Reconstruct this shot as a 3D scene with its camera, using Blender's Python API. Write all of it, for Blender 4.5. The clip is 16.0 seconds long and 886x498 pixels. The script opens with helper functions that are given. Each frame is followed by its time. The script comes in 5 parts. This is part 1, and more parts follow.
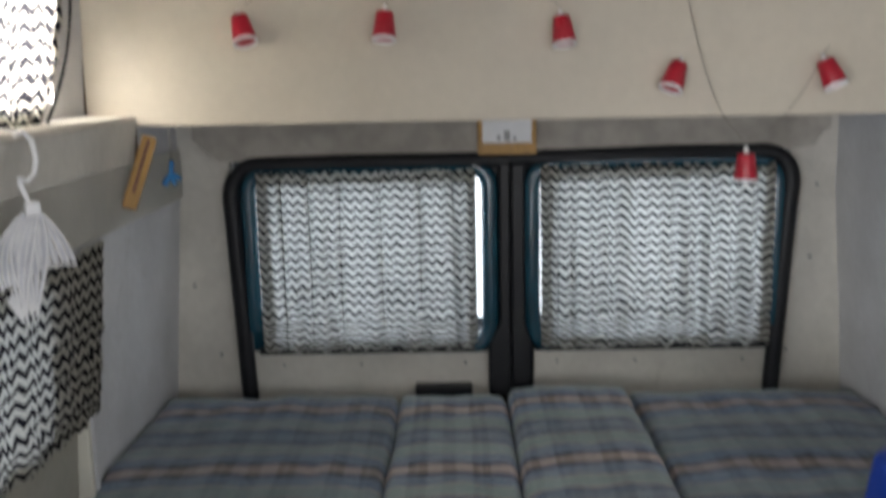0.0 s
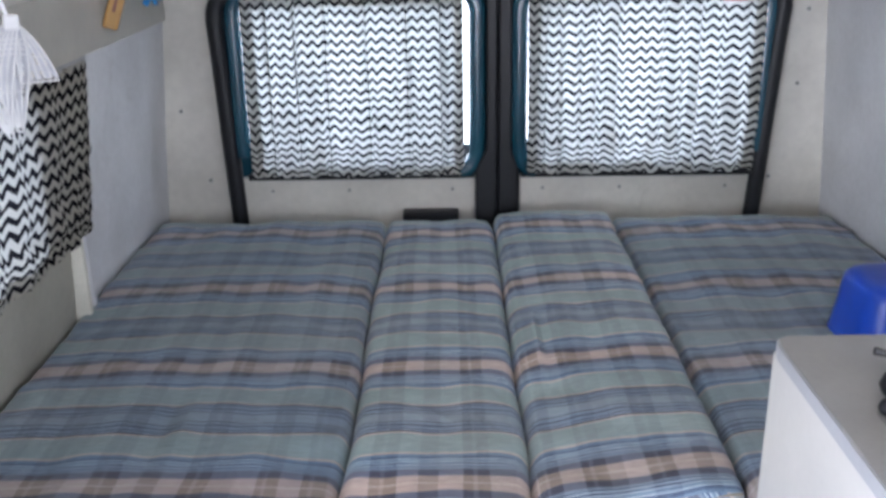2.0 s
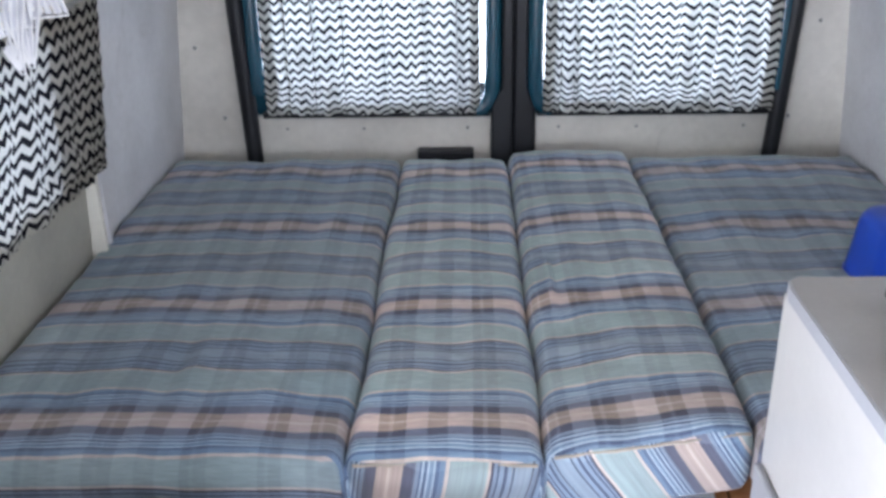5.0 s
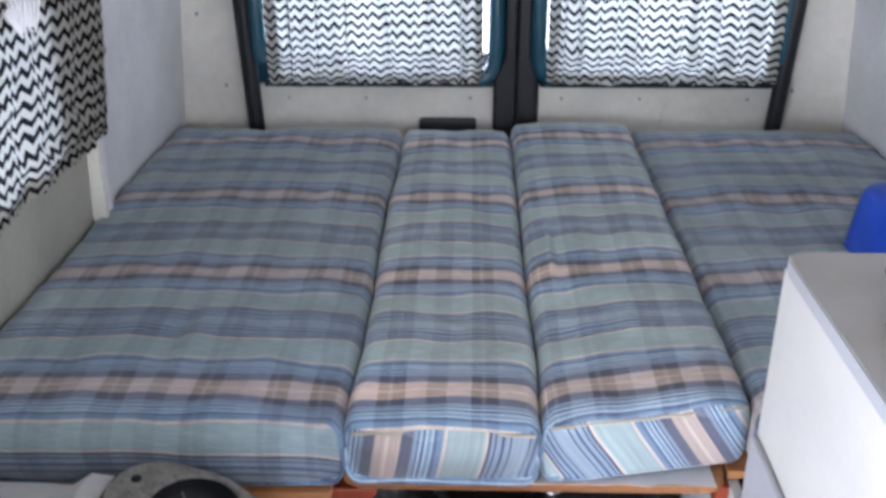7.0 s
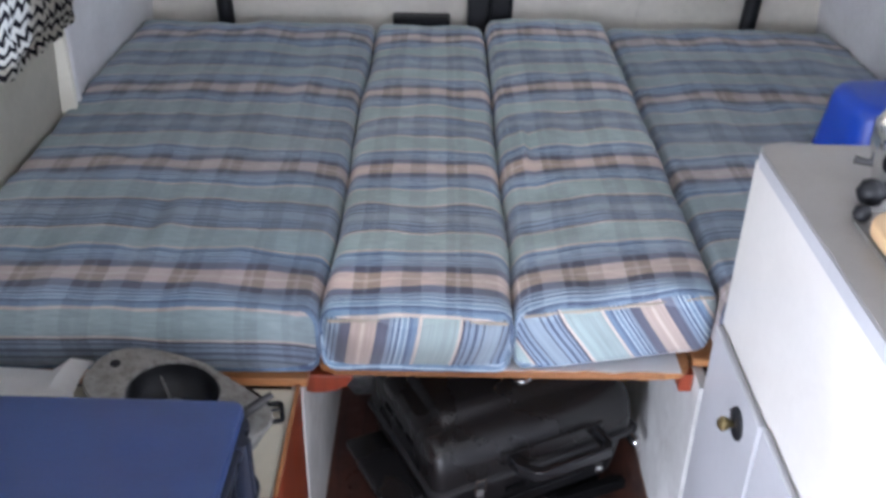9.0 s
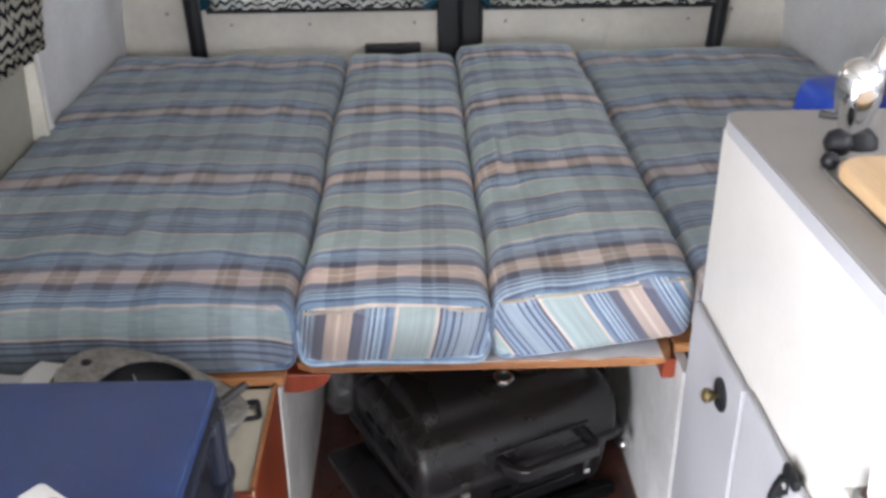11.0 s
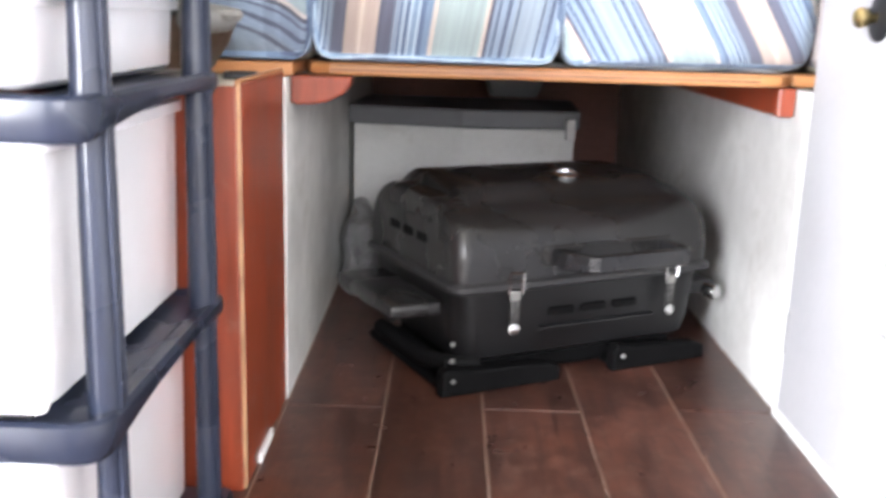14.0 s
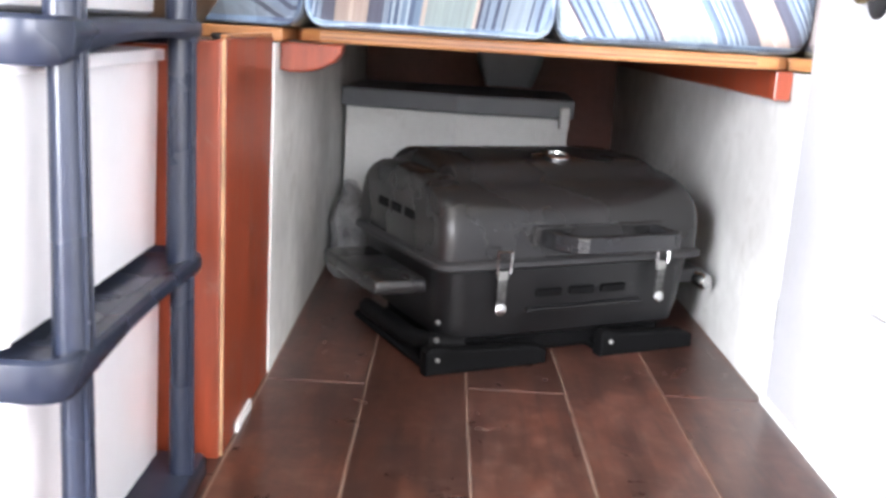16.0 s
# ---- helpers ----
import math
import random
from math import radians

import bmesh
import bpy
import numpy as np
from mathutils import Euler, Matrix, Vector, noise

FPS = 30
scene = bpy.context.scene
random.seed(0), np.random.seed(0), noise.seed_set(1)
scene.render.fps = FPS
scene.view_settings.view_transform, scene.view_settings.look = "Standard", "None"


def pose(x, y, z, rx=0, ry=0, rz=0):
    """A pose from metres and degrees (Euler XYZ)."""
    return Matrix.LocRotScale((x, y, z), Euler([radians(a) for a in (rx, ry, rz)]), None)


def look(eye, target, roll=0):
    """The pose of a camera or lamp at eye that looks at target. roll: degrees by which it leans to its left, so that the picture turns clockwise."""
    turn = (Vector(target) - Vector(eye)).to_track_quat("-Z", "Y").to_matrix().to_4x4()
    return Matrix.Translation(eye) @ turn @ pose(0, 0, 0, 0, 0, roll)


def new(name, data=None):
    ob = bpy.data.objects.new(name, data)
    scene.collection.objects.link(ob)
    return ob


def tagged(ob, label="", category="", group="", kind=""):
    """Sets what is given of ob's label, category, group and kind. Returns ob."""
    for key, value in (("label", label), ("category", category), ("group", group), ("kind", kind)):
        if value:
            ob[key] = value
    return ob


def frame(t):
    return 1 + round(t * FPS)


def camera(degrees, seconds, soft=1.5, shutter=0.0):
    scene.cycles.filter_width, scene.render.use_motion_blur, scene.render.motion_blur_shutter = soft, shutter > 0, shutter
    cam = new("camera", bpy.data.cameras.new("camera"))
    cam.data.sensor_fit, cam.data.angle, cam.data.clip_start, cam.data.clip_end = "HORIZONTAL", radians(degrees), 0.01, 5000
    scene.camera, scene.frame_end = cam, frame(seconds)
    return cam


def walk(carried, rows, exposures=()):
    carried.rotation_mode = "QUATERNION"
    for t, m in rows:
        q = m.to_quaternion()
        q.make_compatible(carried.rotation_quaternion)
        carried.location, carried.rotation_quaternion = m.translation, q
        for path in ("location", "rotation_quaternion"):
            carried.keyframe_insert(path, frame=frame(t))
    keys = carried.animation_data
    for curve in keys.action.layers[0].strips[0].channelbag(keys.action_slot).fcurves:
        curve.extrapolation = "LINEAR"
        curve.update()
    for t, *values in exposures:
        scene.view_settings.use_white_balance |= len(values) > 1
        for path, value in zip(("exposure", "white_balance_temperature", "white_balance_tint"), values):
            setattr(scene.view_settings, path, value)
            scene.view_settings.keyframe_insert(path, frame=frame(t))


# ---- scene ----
cam = camera(49.5, 16.0, soft=3.2, shutter=0.8)
PATH = [
    (0, (-0.128, -1.236, 1.556), (-0.154, 0.73, 1.19), -1.1),
    (0.5, (-0.137, -1.247, 1.52), (-0.13, 0.689, 1.019), -1.2),
    (1, (-0.135, -1.252, 1.517), (-0.15, 0.67, 0.965), -1.3),
    (1.5, (-0.127, -1.256, 1.517), (-0.16, 0.643, 0.891), -1.4),
    (2, (-0.113, -1.271, 1.52), (-0.127, 0.608, 0.835), -0.9),
    (2.5, (-0.112, -1.271, 1.52), (-0.143, 0.597, 0.806), -0.9),
    (3, (-0.117, -1.268, 1.522), (-0.153, 0.593, 0.791), -0.8),
    (3.5, (-0.113, -1.267, 1.519), (-0.154, 0.592, 0.782), -0.9),
    (4, (-0.109, -1.27, 1.519), (-0.148, 0.581, 0.761), -1.2),
    (6.3, (-0.095, -1.265, 1.515), (-0.165, 0.556, 0.689), -0.6),
    (6.5, (-0.105, -1.271, 1.519), (-0.164, 0.551, 0.696), -0.5),
    (7, (-0.103, -1.269, 1.516), (-0.156, 0.538, 0.661), -0.2),
    (7.5, (-0.1, -1.271, 1.516), (-0.115, 0.518, 0.621), 0.6),
    (8, (-0.108, -1.274, 1.517), (-0.166, 0.524, 0.642), 0.6),
    (8.5, (-0.12, -1.292, 1.515), (-0.157, 0.468, 0.566), 1.3),
    (9, (-0.112, -1.292, 1.498), (-0.099, 0.425, 0.472), 1.2),
    (9.2, (-0.097, -1.294, 1.496), (-0.102, 0.417, 0.461), 0.3),
    (11.3, (-0.095, -1.349, 1.37), (-0.021, 0.44, 0.477), -1.0),
    (11.5, (-0.114, -1.308, 1.386), (0.054, 0.371, 0.312), -2.1),
    (11.8, (-0.098, -1.332, 1.269), (0.084, 0.354, 0.208), -2.7),
    (12, (-0.051, -1.335, 1.192), (0.023, 0.363, 0.139), -2.4),
    (12.3, (-0.023, -1.329, 1.038), (0.012, 0.457, 0.14), -2.1),
    (12.5, (-0.019, -1.31, 0.948), (0.049, 0.494, 0.088), -2.7),
    (13, (-0.063, -1.296, 0.678), (0.06, 0.588, 0.019), -0.6),
    (13.5, (-0.112, -1.278, 0.575), (0.005, 0.64, 0.018), 1.7),
    (14, (-0.124, -1.268, 0.524), (-0.128, 0.678, 0.061), 1.7),
    (14.5, (-0.125, -1.263, 0.489), (-0.171, 0.68, 0.017), 1.8),
    (15, (-0.126, -1.262, 0.481), (-0.14, 0.679, -0.001), 2.4),
    (15.5, (-0.13, -1.257, 0.487), (-0.132, 0.69, 0.032), 3.2),
    (16, (-0.115, -1.256, 0.478), (-0.104, 0.693, 0.029), 3.5),
]
EXPOSURES = [(0.0, -0.90, 6250, 11), (0.5, -0.61, 5800, 12), (1.0, -0.44, 5700, 13), (1.5, -0.24, 5750, 14), (2.5, 0.08, 5700, 15), (4.0, 0.12, 5700, 15), (6.5, 0.16, 5700, 15), (9.0, 0.16, 5700, 16), (11.5, 0.22, 6350, 14),
             (12.5, 0.18, 6500, 13), (13.0, 0.55, 6450, 13), (14.0, 1.2, 6350, 13), (15.0, 1.46, 6300, 13), (16.0, 1.42, 6250, 13)]
walk(cam, [(t, look(eye, target, roll)) for t, eye, target, roll in PATH], EXPOSURES)

# ---- light ----
world = bpy.data.worlds.new("sky")
scene.world = world
world.use_nodes = True
wn = world.node_tree
sky = wn.nodes.new("ShaderNodeTexSky")
sky.sky_type = "NISHITA"
sky.sun_disc = False
sky.sun_elevation, sky.sun_rotation = radians(72), radians(130)
sky.air_density, sky.dust_density, sky.ozone_density = 1.0, 4.0, 1.0
wn.nodes["Background"].inputs[1].default_value = 0.15
wn.links.new(sky.outputs[0], wn.nodes["Background"].inputs[0])


def lamp(name, kind, energy, m, color=(1, 1, 1), size=(1, 1), angle=10):
    data = bpy.data.lights.new(name, kind)
    data.energy, data.color = energy, color
    if kind == "AREA":
        data.shape, data.size, data.size_y = "RECTANGLE", size[0], size[1]
    else:
        data.angle = radians(angle)
    ob = new(name, data)
    ob.matrix_world = m
    return ob


lamp("sun", "SUN", 1.2, look((0, 0, 5), (-1.2, 1.0, 0)), (1, 0.96, 0.9), angle=15)
# daylight in the openings: the rear windows, the side window and the open sliding door
lamp("window_daylight", "AREA", 8.4, look((-0.39, 1.80, 1.05), (-0.39, 0.0, 0.75)), (0.92, 0.96, 1.0), (0.7, 0.6))
lamp("window_daylight", "AREA", 9.0, look((0.47, 1.80, 1.05), (0.47, 0.0, 0.75)), (0.92, 0.96, 1.0), (0.7, 0.6))
lamp("window_daylight", "AREA", 2.2, look((-1.20, 0.28, 1.02), (0.0, 0.28, 0.9)), (0.95, 0.98, 1.0), (0.7, 0.4))
lamp("window_daylight", "AREA", 64, look((-1.112, 0.685, 1.66), (0.0, 0.95, 1.62)), (1.0, 0.92, 0.80), (0.60, 0.26))
# lamp of an added, unseen right window; brightens the left wall and worktop
lamp("window_daylight", "AREA", 5, look((1.20, -0.70, 1.19), (0.0, -0.60, 1.12)), (0.97, 0.98, 1.0), (0.85, 0.32))
lamp("door_daylight", "AREA", 240, look((-1.30, -2.15, 0.74), (0.6, -2.15, 0.66)), (0.98, 0.99, 1.0), (1.4, 1.3))
lamp("windscreen_daylight", "AREA", 52, look((0.50, -3.30, 1.05), (0.6, 0.0, 0.75)), (0.99, 0.99, 1.0), (1.3, 0.8))

# ---- materials ----


def mat(name, color, rough=0.6, metal=0.0, vary=0.12, scale=6.0, fine=90.0, bump=0.05, coat=0.0, second=None, stretch=(1, 1, 1), spec=0.5):
    """A surface with variation at two scales and a fine relief."""
    m = bpy.data.materials.new(name)
    m.use_nodes = True
    n, l = m.node_tree.nodes, m.node_tree.links
    b = n["Principled BSDF"]
    b.inputs["Roughness"].default_value, b.inputs["Metallic"].default_value = rough, metal
    b.inputs["Coat Weight"].default_value = coat
    b.inputs["Specular IOR Level"].default_value = spec
    tc = n.new("ShaderNodeTexCoord")
    mp = n.new("ShaderNodeMapping")
    mp.inputs["Scale"].default_value = stretch
    l.new(tc.outputs["Object"], mp.inputs[0])
    big, small = n.new("ShaderNodeTexNoise"), n.new("ShaderNodeTexNoise")
    big.inputs["Scale"].default_value, big.inputs["Detail"].default_value = scale, 5
    small.inputs["Scale"].default_value, small.inputs["Detail"].default_value = fine, 3
    for t in (big, small):
        l.new(mp.outputs[0], t.inputs["Vector"])
    mix = n.new("ShaderNodeMix")
    mix.data_type = "RGBA"
    dark = second or tuple(c * (1 - 2.2 * vary) for c in color)
    mix.inputs["A"].default_value, mix.inputs["B"].default_value = (*dark, 1), (*color, 1)
    ramp = n.new("ShaderNodeMapRange")
    ramp.inputs[1].default_value, ramp.inputs[2].default_value = 0.35, 0.6
    l.new(big.outputs[0], ramp.inputs[0])
    l.new(ramp.outputs[0], mix.inputs["Factor"])
    mul = n.new("ShaderNodeMix")
    mul.data_type, mul.blend_type = "RGBA", "MULTIPLY"
    mul.inputs["Factor"].default_value = min(1.0, vary * 2)
    l.new(mix.outputs["Result"], mul.inputs["A"])
    l.new(small.outputs[0], mul.inputs["B"])
    l.new(mul.outputs["Result"], b.inputs["Base Color"])
    rr = n.new("ShaderNodeMapRange")
    rr.inputs[3].default_value, rr.inputs[4].default_value = max(0.02, rough - 0.1), min(1.0, rough + 0.12)
    l.new(big.outputs[0], rr.inputs[0])
    l.new(rr.outputs[0], b.inputs["Roughness"])
    if bump:
        bp = n.new("ShaderNodeBump")
        bp.inputs["Strength"].default_value, bp.inputs["Distance"].default_value = min(1.0, bump * 4), 0.002
        l.new(small.outputs[0], bp.inputs["Height"])
        l.new(bp.outputs[0], b.inputs["Normal"])
    return m


def stripes(n, l, source, period, stops, phase=0.0, mirrored=False):
    """A repeating colour sequence along one coordinate; mirrored: it runs there and back in each period."""
    a = n.new("ShaderNodeMath")
    a.operation = "ADD"
    a.inputs[1].default_value = phase
    l.new(source, a.inputs[0])
    d = n.new("ShaderNodeMath")
    d.operation = "DIVIDE"
    d.inputs[1].default_value = period
    l.new(a.outputs[0], d.inputs[0])
    f = n.new("ShaderNodeMath")
    f.operation = "FRACT"
    l.new(d.outputs[0], f.inputs[0])
    if mirrored:
        f.operation = "PINGPONG"
        f.inputs[1].default_value = 0.5
        twice = n.new("ShaderNodeMath")
        twice.operation = "MULTIPLY"
        twice.inputs[1].default_value = 2.0
        l.new(f.outputs[0], twice.inputs[0])
        f = twice
    r = n.new("ShaderNodeValToRGB")
    r.color_ramp.interpolation = "CONSTANT"
    el = r.color_ramp.elements
    el[0].position, el[0].color = 0.0, (*stops[0][1], 1)
    el.remove(el[1])
    for pos, c in stops[1:]:
        el.new(pos).color = (*c, 1)
    l.new(f.outputs[0], r.inputs[0])
    return r.outputs[0]


# the cloth's colours where light and where dark warp threads cross each weft band
CLOTH = {
    "peach": ((0.49, 0.390, 0.362), (0.27, 0.207, 0.165)), "slate": ((0.135, 0.150, 0.218), (0.036, 0.041, 0.075)),
    "blue": ((0.155, 0.240, 0.350), (0.100, 0.162, 0.26)), "sky": ((0.37, 0.47, 0.57), (0.27, 0.355, 0.45)),
    "cream": ((0.54, 0.46, 0.41), (0.41, 0.340, 0.30)), "teal": ((0.272, 0.350, 0.358), (0.225, 0.286, 0.296)),
    "line": ((0.075, 0.078, 0.120), (0.032, 0.036, 0.056)), "lilac": ((0.212, 0.280, 0.368), (0.138, 0.184, 0.262)), "ash": ((0.235, 0.300, 0.368), (0.170, 0.212, 0.268)),
    "deep": ((0.085, 0.136, 0.240), (0.046, 0.073, 0.145)),
}


def plaid_bands(tone):
    half = [(0.0, "cream"), (0.005, "peach"), (0.050, "slate"), (0.094, "lilac"), (0.110, "deep"), (0.118, "sky"), (0.126, "deep"), (0.138, "sky"), (0.146, "blue"), (0.160, "sky"), (0.167, "deep"), (0.180, "blue"),
            (0.203, "cream"), (0.216, "teal"), (0.364, "cream"), (0.376, "line"), (0.387, "lilac"), (0.452, "ash")]
    seq = [(2 * q, CLOTH[c][tone]) for q, c in half]
    return seq


def plaid(name, gain=1.0, mottle=0.0, tint=(1, 1, 1)):
    m = bpy.data.materials.new(name)
    m.use_nodes = True
    n, l = m.node_tree.nodes, m.node_tree.links
    b = n["Principled BSDF"]
    b.inputs["Roughness"].default_value = 0.9
    b.inputs["Sheen Weight"].default_value = 0.16
    uv = n.new("ShaderNodeUVMap")
    uv.uv_map = "cloth"
    wob = n.new("ShaderNodeTexNoise")
    wob.inputs["Scale"].default_value = 5.0
    wm = n.new("ShaderNodeVectorMath")
    wm.operation = "MULTIPLY_ADD"
    wm.inputs[1].default_value = (0.014, 0.018, 0)
    l.new(uv.outputs[0], wob.inputs["Vector"])
    l.new(wob.outputs["Color"], wm.inputs[0])
    l.new(uv.outputs[0], wm.inputs[2])
    sep = n.new("ShaderNodeSeparateXYZ")
    l.new(wm.outputs[0], sep.inputs[0])
    pale = stripes(n, l, sep.outputs[1], 0.425, plaid_bands(0), -0.10, True)
    deep = stripes(n, l, sep.outputs[1], 0.425, plaid_bands(1), -0.10, True)
    steps = ((0.0, 0.0), (0.075, 0.8), (0.098, 0.45), (0.112, 0.9), (0.155, 0.2), (0.235, 1.0), (0.265, 0.65), (0.280, 1.0), (0.325, 0.55), (0.39, 0.05), (0.475, 0.9), (0.515, 0.6), (0.530, 0.95),
             (0.575, 0.12), (0.655, 0.7), (0.725, 0.08), (0.81, 0.95), (0.845, 0.5), (0.86, 0.9), (0.905, 0.3))
    cols = stripes(n, l, sep.outputs[0], 0.47, [(q, (v, v, v)) for q, v in steps])
    mix = n.new("ShaderNodeMix")
    mix.data_type = "RGBA"
    l.new(cols, mix.inputs["Factor"])
    l.new(pale, mix.inputs["A"])
    l.new(deep, mix.inputs["B"])
    thin = []
    for at, wide in ((0.400, 0.008), (0.428, 0.012), (0.460, 0.008), (0.532, 0.008), (0.560, 0.012), (0.592, 0.008)):
        thin += [(at, (0.22, 0.22, 0.30)), (at + wide, (1.0, 1.0, 1.0))]
    pin = n.new("ShaderNodeMix")
    pin.data_type, pin.blend_type = "RGBA", "MULTIPLY"
    pin.inputs["Factor"].default_value = 0.9
    l.new(mix.outputs["Result"], pin.inputs["A"])
    l.new(stripes(n, l, sep.outputs[1], 0.425, [(0.0, (1.0, 1.0, 1.0))] + thin, -0.10), pin.inputs["B"])
    fade = n.new("ShaderNodeTexNoise")
    fade.inputs["Scale"].default_value, fade.inputs["Detail"].default_value = 3.5, 6
    l.new(uv.outputs[0], fade.inputs["Vector"])
    thread = n.new("ShaderNodeTexNoise")
    thread.inputs["Scale"].default_value, thread.inputs["Detail"].default_value = 900, 2
    l.new(uv.outputs[0], thread.inputs["Vector"])
    slub = n.new("ShaderNodeTexNoise")
    slub.inputs["Scale"].default_value, slub.inputs["Detail"].default_value, slub.inputs["Roughness"].default_value = 1.0, 4, 0.65
    run = n.new("ShaderNodeVectorMath")
    run.operation = "MULTIPLY"
    run.inputs[1].default_value = (28, 170, 1)
    l.new(uv.outputs[0], run.inputs[0])
    l.new(run.outputs[0], slub.inputs["Vector"])
    hsv = n.new("ShaderNodeHueSaturation")
    hsv.inputs["Saturation"].default_value = 1.0
    vr = n.new("ShaderNodeMapRange")
    vr.inputs[1].default_value, vr.inputs[2].default_value, vr.inputs[3].default_value, vr.inputs[4].default_value = 0.3, 0.7, 0.76, 1.2
    l.new(fade.outputs[0], vr.inputs[0])
    sr = n.new("ShaderNodeMapRange")
    sr.inputs[1].default_value, sr.inputs[2].default_value, sr.inputs[3].default_value, sr.inputs[4].default_value = 0.25, 0.75, 0.78, 1.22
    l.new(slub.outputs[0], sr.inputs[0])
    vm = n.new("ShaderNodeMath")
    vm.operation = "MULTIPLY"
    l.new(vr.outputs[0], vm.inputs[0])
    l.new(sr.outputs[0], vm.inputs[1])
    l.new(vm.outputs[0], hsv.inputs["Value"])
    worn = n.new("ShaderNodeTexNoise")
    worn.inputs["Scale"].default_value, worn.inputs["Detail"].default_value = 2.2, 5
    l.new(wm.outputs[0], worn.inputs["Vector"])
    wr = n.new("ShaderNodeMapRange")
    wr.inputs[1].default_value, wr.inputs[2].default_value, wr.inputs[3].default_value, wr.inputs[4].default_value = 0.3, 0.7, 0.75, 1.15
    l.new(worn.outputs[0], wr.inputs[0])
    l.new(wr.outputs[0], hsv.inputs["Saturation"])
    l.new(pin.outputs["Result"], hsv.inputs["Color"])
    greyed, bright = n.new("ShaderNodeMix"), n.new("ShaderNodeMix")
    greyed.data_type = bright.data_type = "RGBA"
    greyed.inputs["B"].default_value = (0.076, 0.078, 0.082, 1)
    patch = n.new("ShaderNodeMapRange")
    patch.inputs[1].default_value, patch.inputs[2].default_value, patch.inputs[3].default_value, patch.inputs[4].default_value = 0.3, 0.68, 0.4 * mottle, mottle
    l.new(fade.outputs[0], patch.inputs[0])
    l.new(patch.outputs[0], greyed.inputs["Factor"])
    l.new(hsv.outputs[0], greyed.inputs["A"])
    bright.blend_type = "MULTIPLY"
    bright.inputs["Factor"].default_value, bright.inputs["B"].default_value = 1.0, (*(gain * c for c in tint), 1)
    l.new(greyed.outputs["Result"], bright.inputs["A"])
    l.new(bright.outputs["Result"], b.inputs["Base Color"])
    bp = n.new("ShaderNodeBump")
    bp.inputs["Strength"].default_value, bp.inputs["Distance"].default_value = 0.35, 0.001
    l.new(thread.outputs[0], bp.inputs["Height"])
    rumple = n.new("ShaderNodeTexNoise")
    rumple.inputs["Scale"].default_value, rumple.inputs["Detail"].default_value, rumple.inputs["Distortion"].default_value = 11, 3, 1.2
    l.new(uv.outputs[0], rumple.inputs["Vector"])
    b2 = n.new("ShaderNodeBump")
    b2.inputs["Strength"].default_value, b2.inputs["Distance"].default_value = 0.6, 0.010
    l.new(rumple.outputs[0], b2.inputs["Height"])
    l.new(bp.outputs[0], b2.inputs["Normal"])
    l.new(b2.outputs[0], b.inputs["Normal"])
    return m


def chevron(name, light=(0.36, 0.33, 0.265), glow=(0.78, 0.79, 0.78), dark=(0.018, 0.018, 0.023), through_part=0.5, pu=0.0365, pv=0.0292, swing=0.88, share=0.42):
    m = bpy.data.materials.new(name)
    m.use_nodes = True
    n, l = m.node_tree.nodes, m.node_tree.links
    out = n["Material Output"]
    n.remove(n["Principled BSDF"])
    uv = n.new("ShaderNodeUVMap")
    uv.uv_map = "cloth"
    sep = n.new("ShaderNodeSeparateXYZ")
    l.new(uv.outputs[0], sep.inputs[0])

    def op(kind, a, v):
        q = n.new("ShaderNodeMath")
        q.operation = kind
        l.new(a, q.inputs[0])
        if isinstance(v, (int, float)):
            q.inputs[1].default_value = v
        else:
            l.new(v, q.inputs[1])
        return q.outputs[0]
    zig = op("MULTIPLY", op("PINGPONG", sep.outputs[0], pu / 2), swing)
    row = op("FRACT", op("DIVIDE", op("ADD", sep.outputs[1], zig), pv), 0)
    black = op("LESS_THAN", row, share)
    mix = n.new("ShaderNodeMix")
    mix.data_type = "RGBA"
    mix.inputs["A"].default_value, mix.inputs["B"].default_value = (*light, 1), (*dark, 1)
    l.new(black, mix.inputs["Factor"])
    dif, tra, sh = n.new("ShaderNodeBsdfDiffuse"), n.new("ShaderNodeBsdfTranslucent"), n.new("ShaderNodeMixShader")
    sh.inputs[0].default_value = through_part
    lit = n.new("ShaderNodeMix")
    lit.data_type = "RGBA"
    lit.inputs["A"].default_value, lit.inputs["B"].default_value = (*glow, 1), (*dark, 1)
    l.new(black, lit.inputs["Factor"])
    l.new(mix.outputs["Result"], dif.inputs["Color"])
    l.new(lit.outputs["Result"], tra.inputs["Color"])
    weave = n.new("ShaderNodeTexNoise")
    weave.inputs["Scale"].default_value = 700
    l.new(uv.outputs[0], weave.inputs["Vector"])
    bp = n.new("ShaderNodeBump")
    bp.inputs["Strength"].default_value, bp.inputs["Distance"].default_value = 0.3, 0.001
    l.new(weave.outputs[0], bp.inputs["Height"])
    l.new(bp.outputs[0], dif.inputs["Normal"])
    l.new(dif.outputs[0], sh.inputs[1])
    l.new(tra.outputs[0], sh.inputs[2])
    l.new(sh.outputs[0], out.inputs[0])
    return m


def glass(name, color=(1, 1, 1), rough=0.0):
    m = bpy.data.materials.new(name)
    m.use_nodes = True
    b = m.node_tree.nodes["Principled BSDF"]
    b.inputs["Base Color"].default_value, b.inputs["Roughness"].default_value = (*color, 1), rough
    b.inputs["Transmission Weight"].default_value, b.inputs["IOR"].default_value = 1.0, 1.45
    return m


